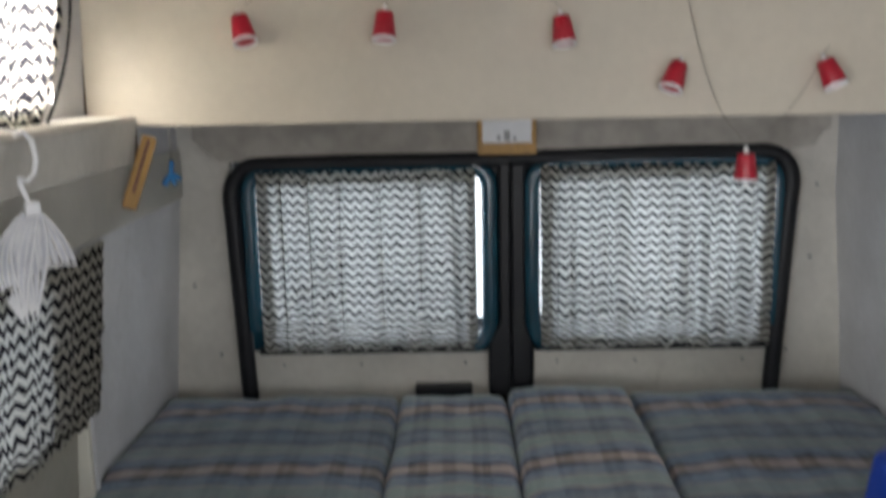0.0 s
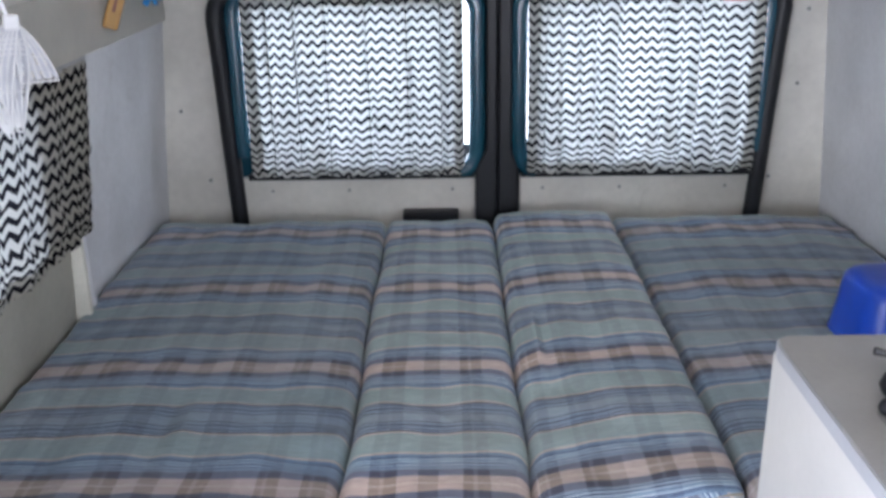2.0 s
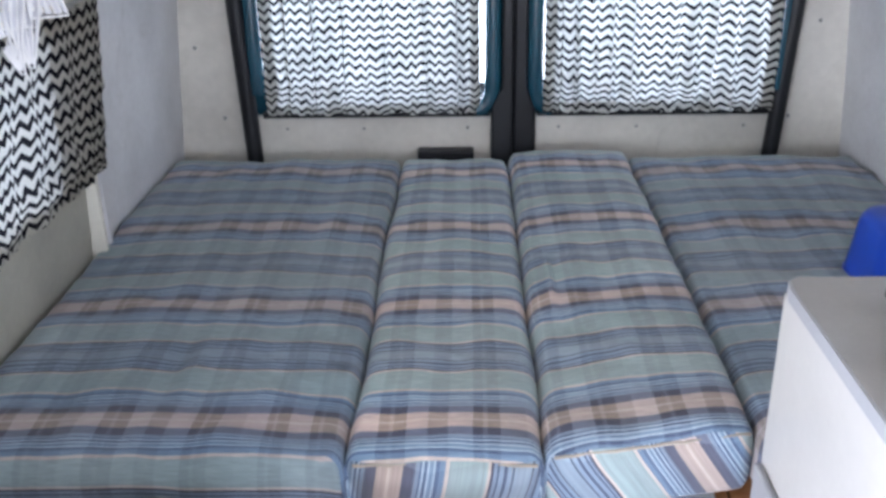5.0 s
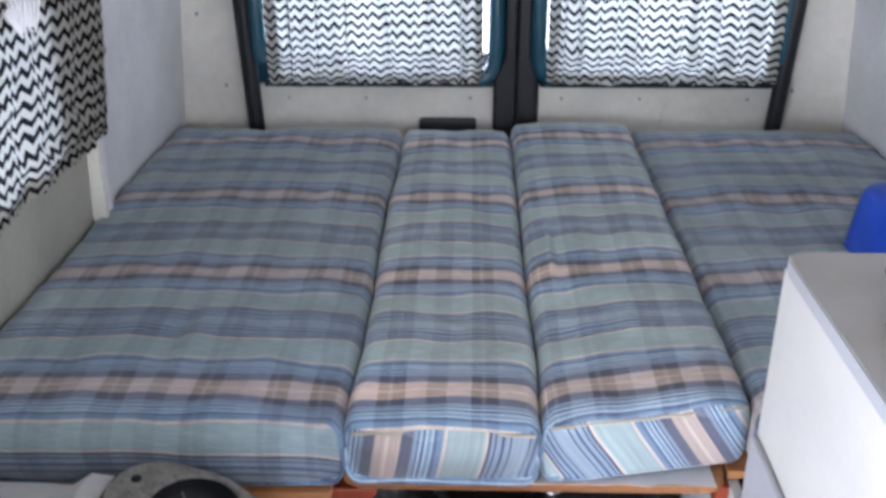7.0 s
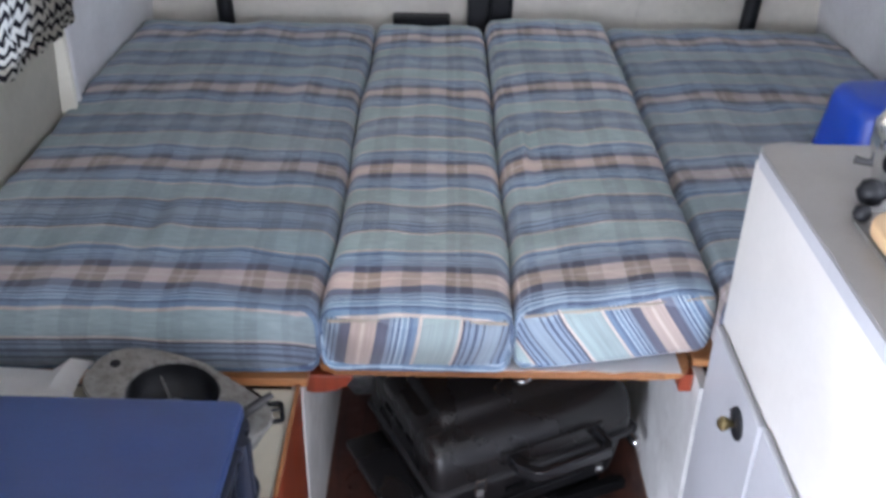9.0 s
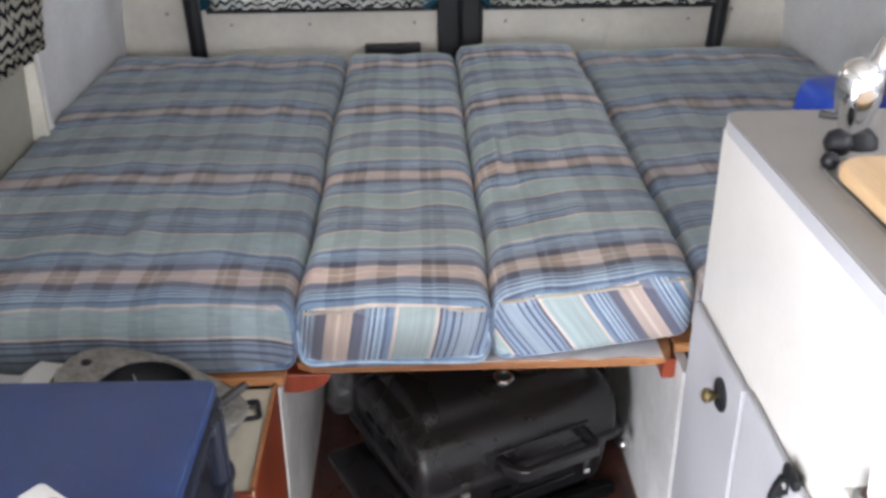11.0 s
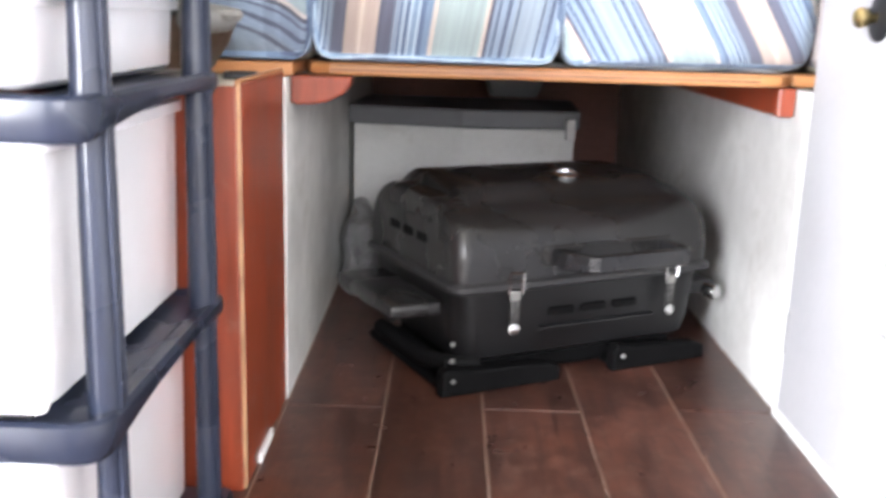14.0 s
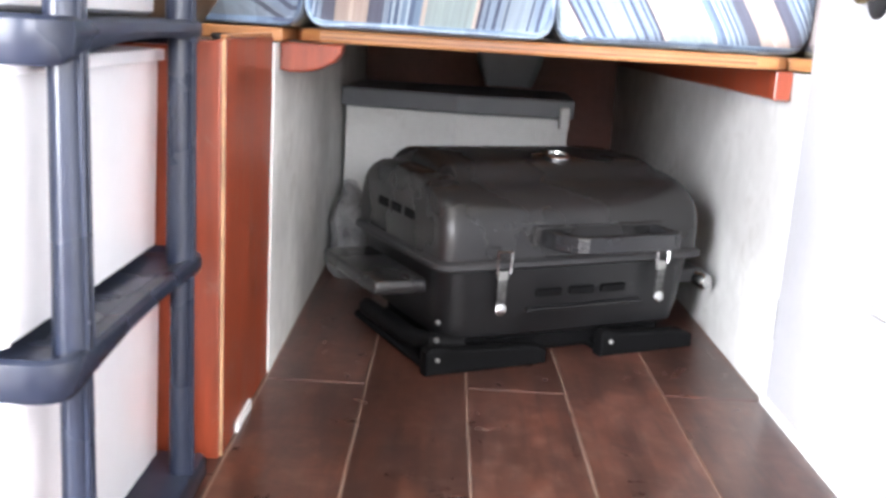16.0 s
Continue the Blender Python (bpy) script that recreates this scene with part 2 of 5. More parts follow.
M_CREAM = mat("cream_panel", (0.68, 0.65, 0.58), 0.55, vary=0.10, scale=3, fine=40, bump=0.02)
M_LOCKER = mat("beige_painted_board", (0.61, 0.55, 0.445), 0.5, vary=0.06, scale=2, fine=40, bump=0.02)
M_WHITE = mat("white_wall_panel", (0.69, 0.69, 0.70), 0.5, vary=0.10, scale=2.5, fine=60, bump=0.02)
M_GLOSS = mat("white_painted_wood", (0.555, 0.538, 0.503), 0.38, vary=0.04, scale=5, fine=70, bump=0.02)
M_GREYPAINT = mat("pale_grey_paint", (0.375, 0.378, 0.395), 0.45, vary=0.05, scale=5, fine=80, bump=0.02)
M_CARPET = mat("grey_lining_carpet", (0.46, 0.425, 0.375), 0.95, vary=0.10, scale=14, fine=260, bump=0.25)
M_BLACK = mat("black_rubber", (0.012, 0.013, 0.016), 0.45, vary=0.15, scale=9, fine=120, bump=0.05, spec=0.3)
M_TEAL = mat("dark_teal_car_paint", (0.011, 0.066, 0.102), 0.22, vary=0.1, scale=5, fine=50, bump=0.0, coat=0.6)
M_PLAID = plaid("plaid_upholstery", 1.14, 0.05, (1.015, 1.0, 0.975))
# a greyer, slightly bluer mix of the same plaid for the outer cushions
M_PLAID_DULL = plaid("dull_plaid_upholstery", 1.0, 0.38, (0.975, 1.0, 1.045))
M_PIPE = mat("faded_piping", (0.46, 0.40, 0.33), 0.9, vary=0.15, scale=20, fine=300, bump=0.1)
M_OLIVE = mat("olive_cream_cotton", (0.36, 0.34, 0.25), 0.9, vary=0.12, scale=18, fine=300, bump=0.1)
M_CHEV = chevron("chevron_cotton", through_part=0.55)
M_CHEV_BIG = chevron("chevron_cotton_large", through_part=0.5, pu=0.043, pv=0.0325, swing=0.80, share=0.48)
M_CHEV_DENSE = chevron("chevron_cotton_dense", glow=(0.60, 0.59, 0.55), through_part=0.5, pu=0.050, pv=0.038, swing=0.80, share=0.56)
M_GLASS = glass("window_glass", (0.95, 0.98, 0.97))
M_ORANGE = mat("orange_stained_plywood", (0.27, 0.047, 0.018), 0.36, vary=0.22, scale=7, fine=50, bump=0.03, second=(0.17, 0.032, 0.013), stretch=(5, 5, 0.5))
M_EDGE = mat("varnished_wood_edge", (0.41, 0.19, 0.072), 0.4, vary=0.15, scale=12, fine=60, bump=0.03, second=(0.30, 0.11, 0.035), stretch=(0.6, 4, 4))
M_PALEWOOD = mat("worn_raw_wood", (0.52, 0.32, 0.17), 0.65, vary=0.2, scale=20, fine=90, bump=0.05)
M_LAM = mat("cream_laminate", (0.62, 0.59, 0.48), 0.4, vary=0.05, scale=6, fine=60, bump=0.01)
M_COUNTER = mat("grey_laminate_worktop", (0.30, 0.29, 0.28), 0.42, vary=0.06, scale=9, fine=200, bump=0.02)
M_NAVY = mat("navy_plastic", (0.024, 0.049, 0.158), 0.42, vary=0.1, scale=6, fine=150, bump=0.02)
M_FRAME = mat("dark_navy_plastic", (0.019, 0.024, 0.042), 0.28, vary=0.12, scale=6, fine=120, bump=0.01, spec=0.32)
M_GRILL = mat("black_enamel", (0.020, 0.0193, 0.0203), 0.26, vary=0.2, scale=7, fine=140, bump=0.02, second=(0.014, 0.0135, 0.013), spec=0.5)
M_GRILLGREY = mat("dusty_grey_black_plastic", (0.029, 0.029, 0.031), 0.5, vary=0.15, scale=10, fine=140, bump=0.03)
# darker than the lid: the firebox's downward-facing shade is put into its colour
M_FIREBOX_SHADE = mat("shaded_black_firebox", (0.012, 0.012, 0.013), 0.34, vary=0.2, scale=9, fine=160, bump=0.03, spec=0.35)
M_HANDLE = mat("satin_black_plastic", (0.022, 0.022, 0.024), 0.22, vary=0.15, scale=10, fine=140, bump=0.0)
M_STEEL = mat("bright_steel", (0.72, 0.72, 0.72), 0.22, 1.0, vary=0.06, scale=15, fine=80, bump=0.0)
M_CHROME = mat("chrome", (0.85, 0.86, 0.87), 0.06, 1.0, vary=0.03, scale=15, fine=80, bump=0.0)
M_BRASS = mat("aged_brass", (0.46, 0.36, 0.17), 0.35, 1.0, vary=0.15, scale=40, fine=200, bump=0.02)
M_CASTGREY = mat("grey_cast_metal", (0.33, 0.33, 0.32), 0.5, 0.6, vary=0.15, scale=14, fine=120, bump=0.08)
M_DULL = mat("dull_plated_metal", (0.16, 0.16, 0.158), 0.42, 0.75, vary=0.3, scale=40, fine=160, bump=0.05)
M_RED = mat("red_plastic", (0.43, 0.008, 0.026), 0.3, vary=0.06, scale=20, fine=90, bump=0.0)
M_WHITEPL = mat("white_plastic", (0.82, 0.82, 0.82), 0.4, vary=0.04, scale=15, fine=100, bump=0.0)
M_BLUEPL = mat("royal_blue_plastic", (0.010, 0.055, 0.42), 0.35, vary=0.08, scale=9, fine=100, bump=0.01)
M_SKYPL = mat("bright_blue_plastic", (0.02, 0.19, 0.46), 0.35, vary=0.08, scale=30, fine=100, bump=0.0)
M_VEIL = mat("milky_white_film", (0.66, 0.67, 0.72), 0.5, vary=0.06, scale=15, fine=100, bump=0.0)
M_VEIL.node_tree.nodes["Principled BSDF"].inputs["Transmission Weight"].default_value = 0.15
M_PEBBLE = mat("speckled_grey_enamel", (0.27, 0.265, 0.25), 0.55, vary=0.35, scale=60, fine=220, bump=0.05, second=(0.17, 0.155, 0.14))
M_WIRE = mat("thin_cable", (0.30, 0.27, 0.21), 0.6, vary=0.1, scale=30, fine=100, bump=0.0)
M_PAPER = mat("white_paper", (0.87, 0.87, 0.88), 0.8, vary=0.04, scale=9, fine=120, bump=0.02)
M_COOL = mat("cooler_white_plastic", (0.62, 0.62, 0.60), 0.5, vary=0.07, scale=5, fine=100, bump=0.02)
M_COOLLID = mat("cooler_grey_plastic", (0.13, 0.135, 0.145), 0.5, vary=0.08, scale=7, fine=100, bump=0.02)
M_BROWN = mat("dark_brown_panel", (0.21, 0.085, 0.06), 0.6, vary=0.2, scale=5, fine=60, bump=0.04)
M_WOODLIGHT = mat("beech_board", (0.62, 0.43, 0.24), 0.5, vary=0.1, scale=6, fine=70, bump=0.02, second=(0.52, 0.33, 0.17), stretch=(6, 0.7, 6))
M_YELLOWWOOD = mat("honey_pine", (0.52, 0.29, 0.075), 0.5, vary=0.12, scale=14, fine=80, bump=0.02, stretch=(4, 4, 0.8))
M_DRAWER = mat("milky_clear_plastic", (0.90, 0.90, 0.95), 0.3, vary=0.04, scale=4, fine=60, bump=0.0)
M_DRAWER.node_tree.nodes["Principled BSDF"].inputs["Transmission Weight"].default_value = 0.42
M_TAN = mat("tan_cloth", (0.52, 0.38, 0.22), 0.9, vary=0.15, scale=20, fine=300, bump=0.1)
M_PURPLE = mat("purple_film", (0.20, 0.13, 0.42), 0.4, vary=0.1, scale=20, fine=150, bump=0.02)
M_LILAC = mat("pale_lilac_knit", (0.58, 0.58, 0.72), 0.9, vary=0.08, scale=25, fine=300, bump=0.1)
M_SHEET = mat("pale_grey_felt", (0.46, 0.46, 0.47), 0.9, vary=0.1, scale=20, fine=200, bump=0.1)
M_LINING = mat("cream_lining", (0.66, 0.64, 0.55), 0.6, vary=0.08, scale=3, fine=60, bump=0.02)
M_TUNNEL = mat("scuffed_white_paint", (0.80, 0.80, 0.78), 0.5, vary=0.16, scale=4, fine=30, bump=0.03)
M_BRONZE = mat("browned_metal", (0.13, 0.085, 0.06), 0.35, 0.7, vary=0.2, scale=12, fine=90, bump=0.03)
M_PLY = mat("ply_glue_line", (0.20, 0.085, 0.035), 0.6, vary=0.1, scale=20, fine=90, bump=0.0)
M_BAG = mat("black_nylon", (0.015, 0.015, 0.017), 0.7, vary=0.2, scale=20, fine=300, bump=0.1)
M_SACK = mat("crinkled_grey_film", (0.26, 0.26, 0.265), 0.3, vary=0.2, scale=20, fine=120, bump=0.1)
# black of the legs, also the painted dark of vent openings and underside
M_PITCH = mat("pitch_black_leg_and_gap", (0.0035, 0.0035, 0.004), 0.7, vary=0.2, scale=20, fine=150, bump=0.02, spec=0.12)
M_PALECREAM = mat("pale_cream_paint", (0.84, 0.81, 0.73), 0.6, vary=0.05, scale=3, fine=40, bump=0.02)
M_GROUND = mat("asphalt", (0.055, 0.055, 0.055), 0.9, vary=0.2, scale=3, fine=80, bump=0.2)
M_GROUT = mat("floor_underlay", (0.33, 0.24, 0.18), 0.8, vary=0.15, scale=9, fine=100, bump=0.05)


def plank_mat():
    m = mat("dark_wood_look_plank", (0.070, 0.028, 0.019), 0.27, vary=0.26, scale=5, fine=38, bump=0.0, second=(0.036, 0.015, 0.011), stretch=(3.2, 0.9, 3))
    n, l = m.node_tree.nodes, m.node_tree.links
    b = n["Principled BSDF"]
    gloss = b.inputs["Roughness"].links[0].from_node
    gloss.inputs[3].default_value, gloss.inputs[4].default_value = 0.17, 0.27
    old = b.inputs["Base Color"].links[0].from_socket
    info, hsv, rg = n.new("ShaderNodeObjectInfo"), n.new("ShaderNodeHueSaturation"), n.new("ShaderNodeMapRange")
    rg.inputs[3].default_value, rg.inputs[4].default_value = 0.95, 1.55
    l.new(info.outputs["Random"], rg.inputs[0])
    l.new(rg.outputs[0], hsv.inputs["Value"])
    place = n.new("ShaderNodeNewGeometry")
    wear, mottle = n.new("ShaderNodeTexNoise"), n.new("ShaderNodeTexNoise")
    wear.inputs["Scale"].default_value, wear.inputs["Detail"].default_value, wear.inputs["Roughness"].default_value = 5.5, 7, 0.62
    mottle.inputs["Scale"].default_value, mottle.inputs["Detail"].default_value = 42, 5
    for q in (wear, mottle):
        l.new(place.outputs["Position"], q.inputs["Vector"])
    wr, rub = n.new("ShaderNodeMapRange"), n.new("ShaderNodeMix")
    wr.inputs[1].default_value, wr.inputs[2].default_value, wr.inputs[3].default_value, wr.inputs[4].default_value = 0.46, 0.72, 0.0, 0.62
    l.new(wear.outputs[0], wr.inputs[0])
    rub.data_type = "RGBA"
    rub.inputs["B"].default_value = (0.115, 0.045, 0.031, 1)
    l.new(wr.outputs[0], rub.inputs["Factor"])
    l.new(old, rub.inputs["A"])
    gr_, dust = n.new("ShaderNodeMapRange"), n.new("ShaderNodeMix")
    gr_.inputs[1].default_value, gr_.inputs[2].default_value, gr_.inputs[3].default_value, gr_.inputs[4].default_value = 0.5, 0.8, 0.0, 0.24
    l.new(mottle.outputs[0], gr_.inputs[0])
    dust.data_type = "RGBA"
    dust.inputs["B"].default_value = (0.16, 0.11, 0.09, 1)
    l.new(gr_.outputs[0], dust.inputs["Factor"])
    stain, sr, tint = n.new("ShaderNodeTexNoise"), n.new("ShaderNodeMapRange"), n.new("ShaderNodeMix")
    stain.inputs["Scale"].default_value, stain.inputs["Detail"].default_value, stain.inputs["Distortion"].default_value = 7.5, 6, 1.2
    l.new(place.outputs["Position"], stain.inputs["Vector"])
    sr.inputs[1].default_value, sr.inputs[2].default_value, sr.inputs[3].default_value, sr.inputs[4].default_value = 0.54, 0.72, 0.0, 0.45
    l.new(stain.outputs[0], sr.inputs[0])
    tint.data_type = "RGBA"
    tint.inputs["B"].default_value = (0.092, 0.029, 0.015, 1)
    l.new(sr.outputs[0], tint.inputs["Factor"])
    l.new(rub.outputs["Result"], tint.inputs["A"])
    l.new(tint.outputs["Result"], dust.inputs["A"])
    run, streak, tr, groove = n.new("ShaderNodeMapping"), n.new("ShaderNodeTexNoise"), n.new("ShaderNodeMapRange"), n.new("ShaderNodeMix")
    run.inputs["Scale"].default_value = (46, 4.5, 1)
    l.new(place.outputs["Position"], run.inputs[0])
    l.new(run.outputs[0], streak.inputs["Vector"])
    streak.inputs["Scale"].default_value, streak.inputs["Detail"].default_value, streak.inputs["Roughness"].default_value, streak.inputs["Distortion"].default_value = 1.0, 6, 0.7, 0.5
    tr.inputs[1].default_value, tr.inputs[2].default_value, tr.inputs[3].default_value, tr.inputs[4].default_value = 0.48, 0.68, 0.0, 0.75
    l.new(streak.outputs[0], tr.inputs[0])
    groove.data_type = "RGBA"
    groove.inputs["B"].default_value = (0.018, 0.009, 0.008, 1)
    l.new(tr.outputs[0], groove.inputs["Factor"])
    l.new(dust.outputs["Result"], groove.inputs["A"])
    blot, br, smear = n.new("ShaderNodeTexNoise"), n.new("ShaderNodeMapRange"), n.new("ShaderNodeMix")
    blot.inputs["Scale"].default_value, blot.inputs["Detail"].default_value, blot.inputs["Roughness"].default_value, blot.inputs["Distortion"].default_value = 13, 8, 0.72, 1.6
    l.new(place.outputs["Position"], blot.inputs["Vector"])
    br.inputs[1].default_value, br.inputs[2].default_value, br.inputs[3].default_value, br.inputs[4].default_value = 0.54, 0.66, 0.0, 0.6
    l.new(blot.outputs[0], br.inputs[0])
    smear.data_type = "RGBA"
    smear.inputs["B"].default_value = (0.022, 0.013, 0.012, 1)
    l.new(br.outputs[0], smear.inputs["Factor"])
    l.new(groove.outputs["Result"], smear.inputs["A"])
    l.new(smear.outputs["Result"], hsv.inputs["Color"])
    l.new(hsv.outputs[0], b.inputs["Base Color"])
    rough = n.new("ShaderNodeMath")
    rough.operation = "MULTIPLY_ADD"
    rough.inputs[1].default_value = 0.16
    l.new(blot.outputs[0], rough.inputs[0])
    l.new(gloss.outputs[0], rough.inputs[2])
    l.new(rough.outputs[0], b.inputs["Roughness"])
    return m


M_PLANK = plank_mat()


def scuffed(m, scale, depth, low, high):
    """Small smudges and rubbed marks over a painted surface."""
    n, l = m.node_tree.nodes, m.node_tree.links
    b = n["Principled BSDF"]
    old = b.inputs["Base Color"].links[0].from_socket
    tc, nz, rg, mix = n.new("ShaderNodeTexCoord"), n.new("ShaderNodeTexNoise"), n.new("ShaderNodeMapRange"), n.new("ShaderNodeMix")
    nz.inputs["Scale"].default_value, nz.inputs["Detail"].default_value, nz.inputs["Roughness"].default_value, nz.inputs["Distortion"].default_value = scale, 7, 0.7, 0.8
    l.new(tc.outputs["Object"], nz.inputs["Vector"])
    rg.inputs[1].default_value, rg.inputs[2].default_value, rg.inputs[3].default_value, rg.inputs[4].default_value = low, high, 0.0, depth
    l.new(nz.outputs[0], rg.inputs[0])
    mix.data_type = "RGBA"
    mix.inputs["B"].default_value = (0.22, 0.19, 0.16, 1)
    l.new(rg.outputs[0], mix.inputs["Factor"])
    l.new(old, mix.inputs["A"])
    l.new(mix.outputs["Result"], b.inputs["Base Color"])


for coat_of_paint in (M_WHITE, M_CREAM):
    scuffed(coat_of_paint, 9, 0.30, 0.60, 0.78)
scuffed(M_TUNNEL, 16, 0.42, 0.56, 0.74)
scuffed(M_GLOSS, 7, 0.16, 0.58, 0.75)
scuffed(M_ORANGE, 14, 0.34, 0.57, 0.72)
scuffed(M_COOL, 12, 0.25, 0.56, 0.74)

# ---- builders ----


def finish(name, bm, material, parent=None, label="", smooth=False):
    bmesh.ops.recalc_face_normals(bm, faces=bm.faces[:])
    me = bpy.data.meshes.new(name)
    bm.to_mesh(me)
    bm.free()
    me.materials.append(material)
    if smooth:
        for p in me.polygons:
            p.use_smooth = True
        me.set_sharp_from_angle(angle=radians(42))
    ob = new(name, me)
    if parent:
        ob.parent = parent
    if label:
        ob["label"] = label
    return ob


def part(name, bm, material, parent, label="", smooth=False):
    return finish(name, bm, material, parent, label, smooth)


def thing(name, label, category, at=(0, 0, 0), turn=0.0, group="", kind=""):
    ob = new(name)
    ob.empty_display_size = 0.05
    ob.matrix_basis = pose(*at, 0, 0, turn)
    return tagged(ob, label, category, group, kind)


def add_box(bm, a, b, bevel=0.0, seg=2):
    m = Matrix.LocRotScale([(p + q) / 2 for p, q in zip(a, b)], None, [abs(q - p) for p, q in zip(a, b)])
    r = bmesh.ops.create_cube(bm, size=1.0, matrix=m)
    if bevel:
        edges = list({e for v in r["verts"] for e in v.link_edges})
        bmesh.ops.bevel(bm, geom=edges, offset=bevel, segments=seg, profile=0.5, affect="EDGES")
    return bm


def box(a, b, bevel=0.0, seg=2):
    return add_box(bmesh.new(), a, b, bevel, seg)


def rounded_block(x, y, z, hx, hy, hz):
    return box((x - hx, y - hy, z - hz), (x + hx, y + hy, z + hz), min(hx, hy, hz) * 0.6, 4)


def slab(outline, axis, lo, hi, bevel=0.0):
    """A flat outline of 2D points, thickened along an axis."""
    bm = bmesh.new()
    k = "xyz".index(axis)

    def put(p, d):
        q = list(p)
        q.insert(k, d)
        return q
    lov = [bm.verts.new(put(p, lo)) for p in outline]
    hiv = [bm.verts.new(put(p, hi)) for p in outline]
    bm.faces.new(lov)
    bm.faces.new(hiv[::-1])
    c = len(outline)
    for i in range(c):
        bm.faces.new((lov[i], hiv[i], hiv[(i + 1) % c], lov[(i + 1) % c]))
    bmesh.ops.recalc_face_normals(bm, faces=bm.faces[:])
    if bevel:
        rim = [e for e in bm.edges if abs(e.verts[0].co[k] - e.verts[1].co[k]) < 1e-6]
        bmesh.ops.bevel(bm, geom=rim, offset=bevel, segments=2, profile=0.5, affect="EDGES")
    return bm


def round_rect(x0, y0, x1, y1, r, seg=6):
    pts = []
    for cx, cy, a0 in ((x1 - r, y1 - r, 0), (x0 + r, y1 - r, 90), (x0 + r, y0 + r, 180), (x1 - r, y0 + r, 270)):
        for i in range(seg + 1):
            a = radians(a0 + 90 * i / seg)
            pts.append((cx + r * math.cos(a), cy + r * math.sin(a)))
    return pts


def sweep(points, radius, sides=8, closed=False, flat=1.0, axis=(0, 0, 1)):
    """A tube of round or flattened section along points. flat scales it along axis."""
    bm = bmesh.new()
    pts = [Vector(p) for p in points]
    c, rings, ax = len(pts), [], Vector(axis).normalized()
    side = None
    for i, p in enumerate(pts):
        a = pts[(i - 1) % c] if closed or i else p
        b = pts[(i + 1) % c] if closed or i < c - 1 else p
        d = (b - a).normalized()
        if side is None:
            side = d.orthogonal().normalized()
        side = (side - d * side.dot(d)).normalized()
        up = d.cross(side)
        ring = []
        for k in range(sides):
            w = 2 * math.pi * k / sides
            o = (side * math.cos(w) + up * math.sin(w)) * (radius[i] if isinstance(radius, (list, tuple)) else radius)
            o += ax * o.dot(ax) * (flat - 1)
            ring.append(bm.verts.new(p + o))
        rings.append(ring)
    last = c if closed else c - 1
    for i in range(last):
        A, B = rings[i], rings[(i + 1) % c]
        for k in range(sides):
            bm.faces.new((A[k], A[(k + 1) % sides], B[(k + 1) % sides], B[k]))
    if not closed:
        bm.faces.new(rings[0][::-1])
        bm.faces.new(rings[-1])
    return bm


def spin(profile, steps=20, cap=True):
    """A turned shape about z from (radius, height) pairs."""
    bm = bmesh.new()
    rings = [[bm.verts.new((r * math.cos(2 * math.pi * k / steps), r * math.sin(2 * math.pi * k / steps), z)) for k in range(steps)] for r, z in profile]
    for A, B in zip(rings, rings[1:]):
        for k in range(steps):
            bm.faces.new((A[k], A[(k + 1) % steps], B[(k + 1) % steps], B[k]))
    if cap:
        bm.faces.new(rings[0][::-1])
        bm.faces.new(rings[-1])
    return bm


def rounded_shell(rows, seg=8):
    """Stacked rounded rectangles: half width, half depth, corner radius, height."""
    bm = bmesh.new()
    rings = []
    for w, d, r, z in rows:
        rings.append([bm.verts.new((x, y, z)) for x, y in round_rect(-w, -d, w, d, r, seg)])
    for A, B in zip(rings, rings[1:]):
        for k in range(len(A)):
            bm.faces.new((A[k], A[(k + 1) % len(A)], B[(k + 1) % len(A)], B[k]))
    bm.faces.new(rings[0][::-1])
    bm.faces.new(rings[-1])
    return bm


def shifted(bm, m):
    bm.transform(m)
    return bm

# ---- setting ----
ground = finish("ground", box((-400, -400, -0.75), (400, 400, -0.7)), M_GROUND)
tagged(ground, "grey asphalt around the parked van", "ground", kind="structure")


def profile(z, side):
    """How far the van's wall stands from the middle at a height."""
    rows = ((-0.1, 1.015), (0.0, 1.015), (0.55, 1.005), (0.8, 0.988), (1.2, 0.955), (1.34, 0.955), (1.44, 0.955), (1.46, 1.06), (1.8, 1.05), (2.02, 0.98))
    for (a, p), (b, q) in zip(rows, rows[1:]):
        if z <= b:
            return side * (p + (q - p) * (z - a) / (b - a)) + (0.055 if side > 0 else 0.0)
    return side * rows[-1][1]


def curved_wall(name, side, ys, zs, holes, thick, material, label):
    bm = bmesh.new()
    grid = {}

    def vert(i, j, k):
        key = (i, j, k)
        if key not in grid:
            z = zs[j]
            grid[key] = bm.verts.new((profile(z, side) + side * thick * k, ys[i], z))
        return grid[key]

    def solid(i, j):
        if not (0 <= i < len(ys) - 1 and 0 <= j < len(zs) - 1):
            return False
        y, z = (ys[i] + ys[i + 1]) / 2, (zs[j] + zs[j + 1]) / 2
        return not any(a < y < b and c < z < d for a, b, c, d in holes)
    for i in range(len(ys) - 1):
        for j in range(len(zs) - 1):
            if not solid(i, j):
                continue
            for k in (0, 1):
                bm.faces.new((vert(i, j, k), vert(i + 1, j, k), vert(i + 1, j + 1, k), vert(i, j + 1, k)))
            for (di, dj), (a, b) in (((-1, 0), ((i, j), (i, j + 1))), ((1, 0), ((i + 1, j), (i + 1, j + 1))), ((0, -1), ((i, j), (i + 1, j))), ((0, 1), ((i, j + 1), (i + 1, j + 1)))):
                if not solid(i + di, j + dj):
                    bm.faces.new((vert(*a, 0), vert(*b, 0), vert(*b, 1), vert(*a, 1)))
    ob = finish(name, bm, material)
    return tagged(ob, label, "wall", kind="structure")


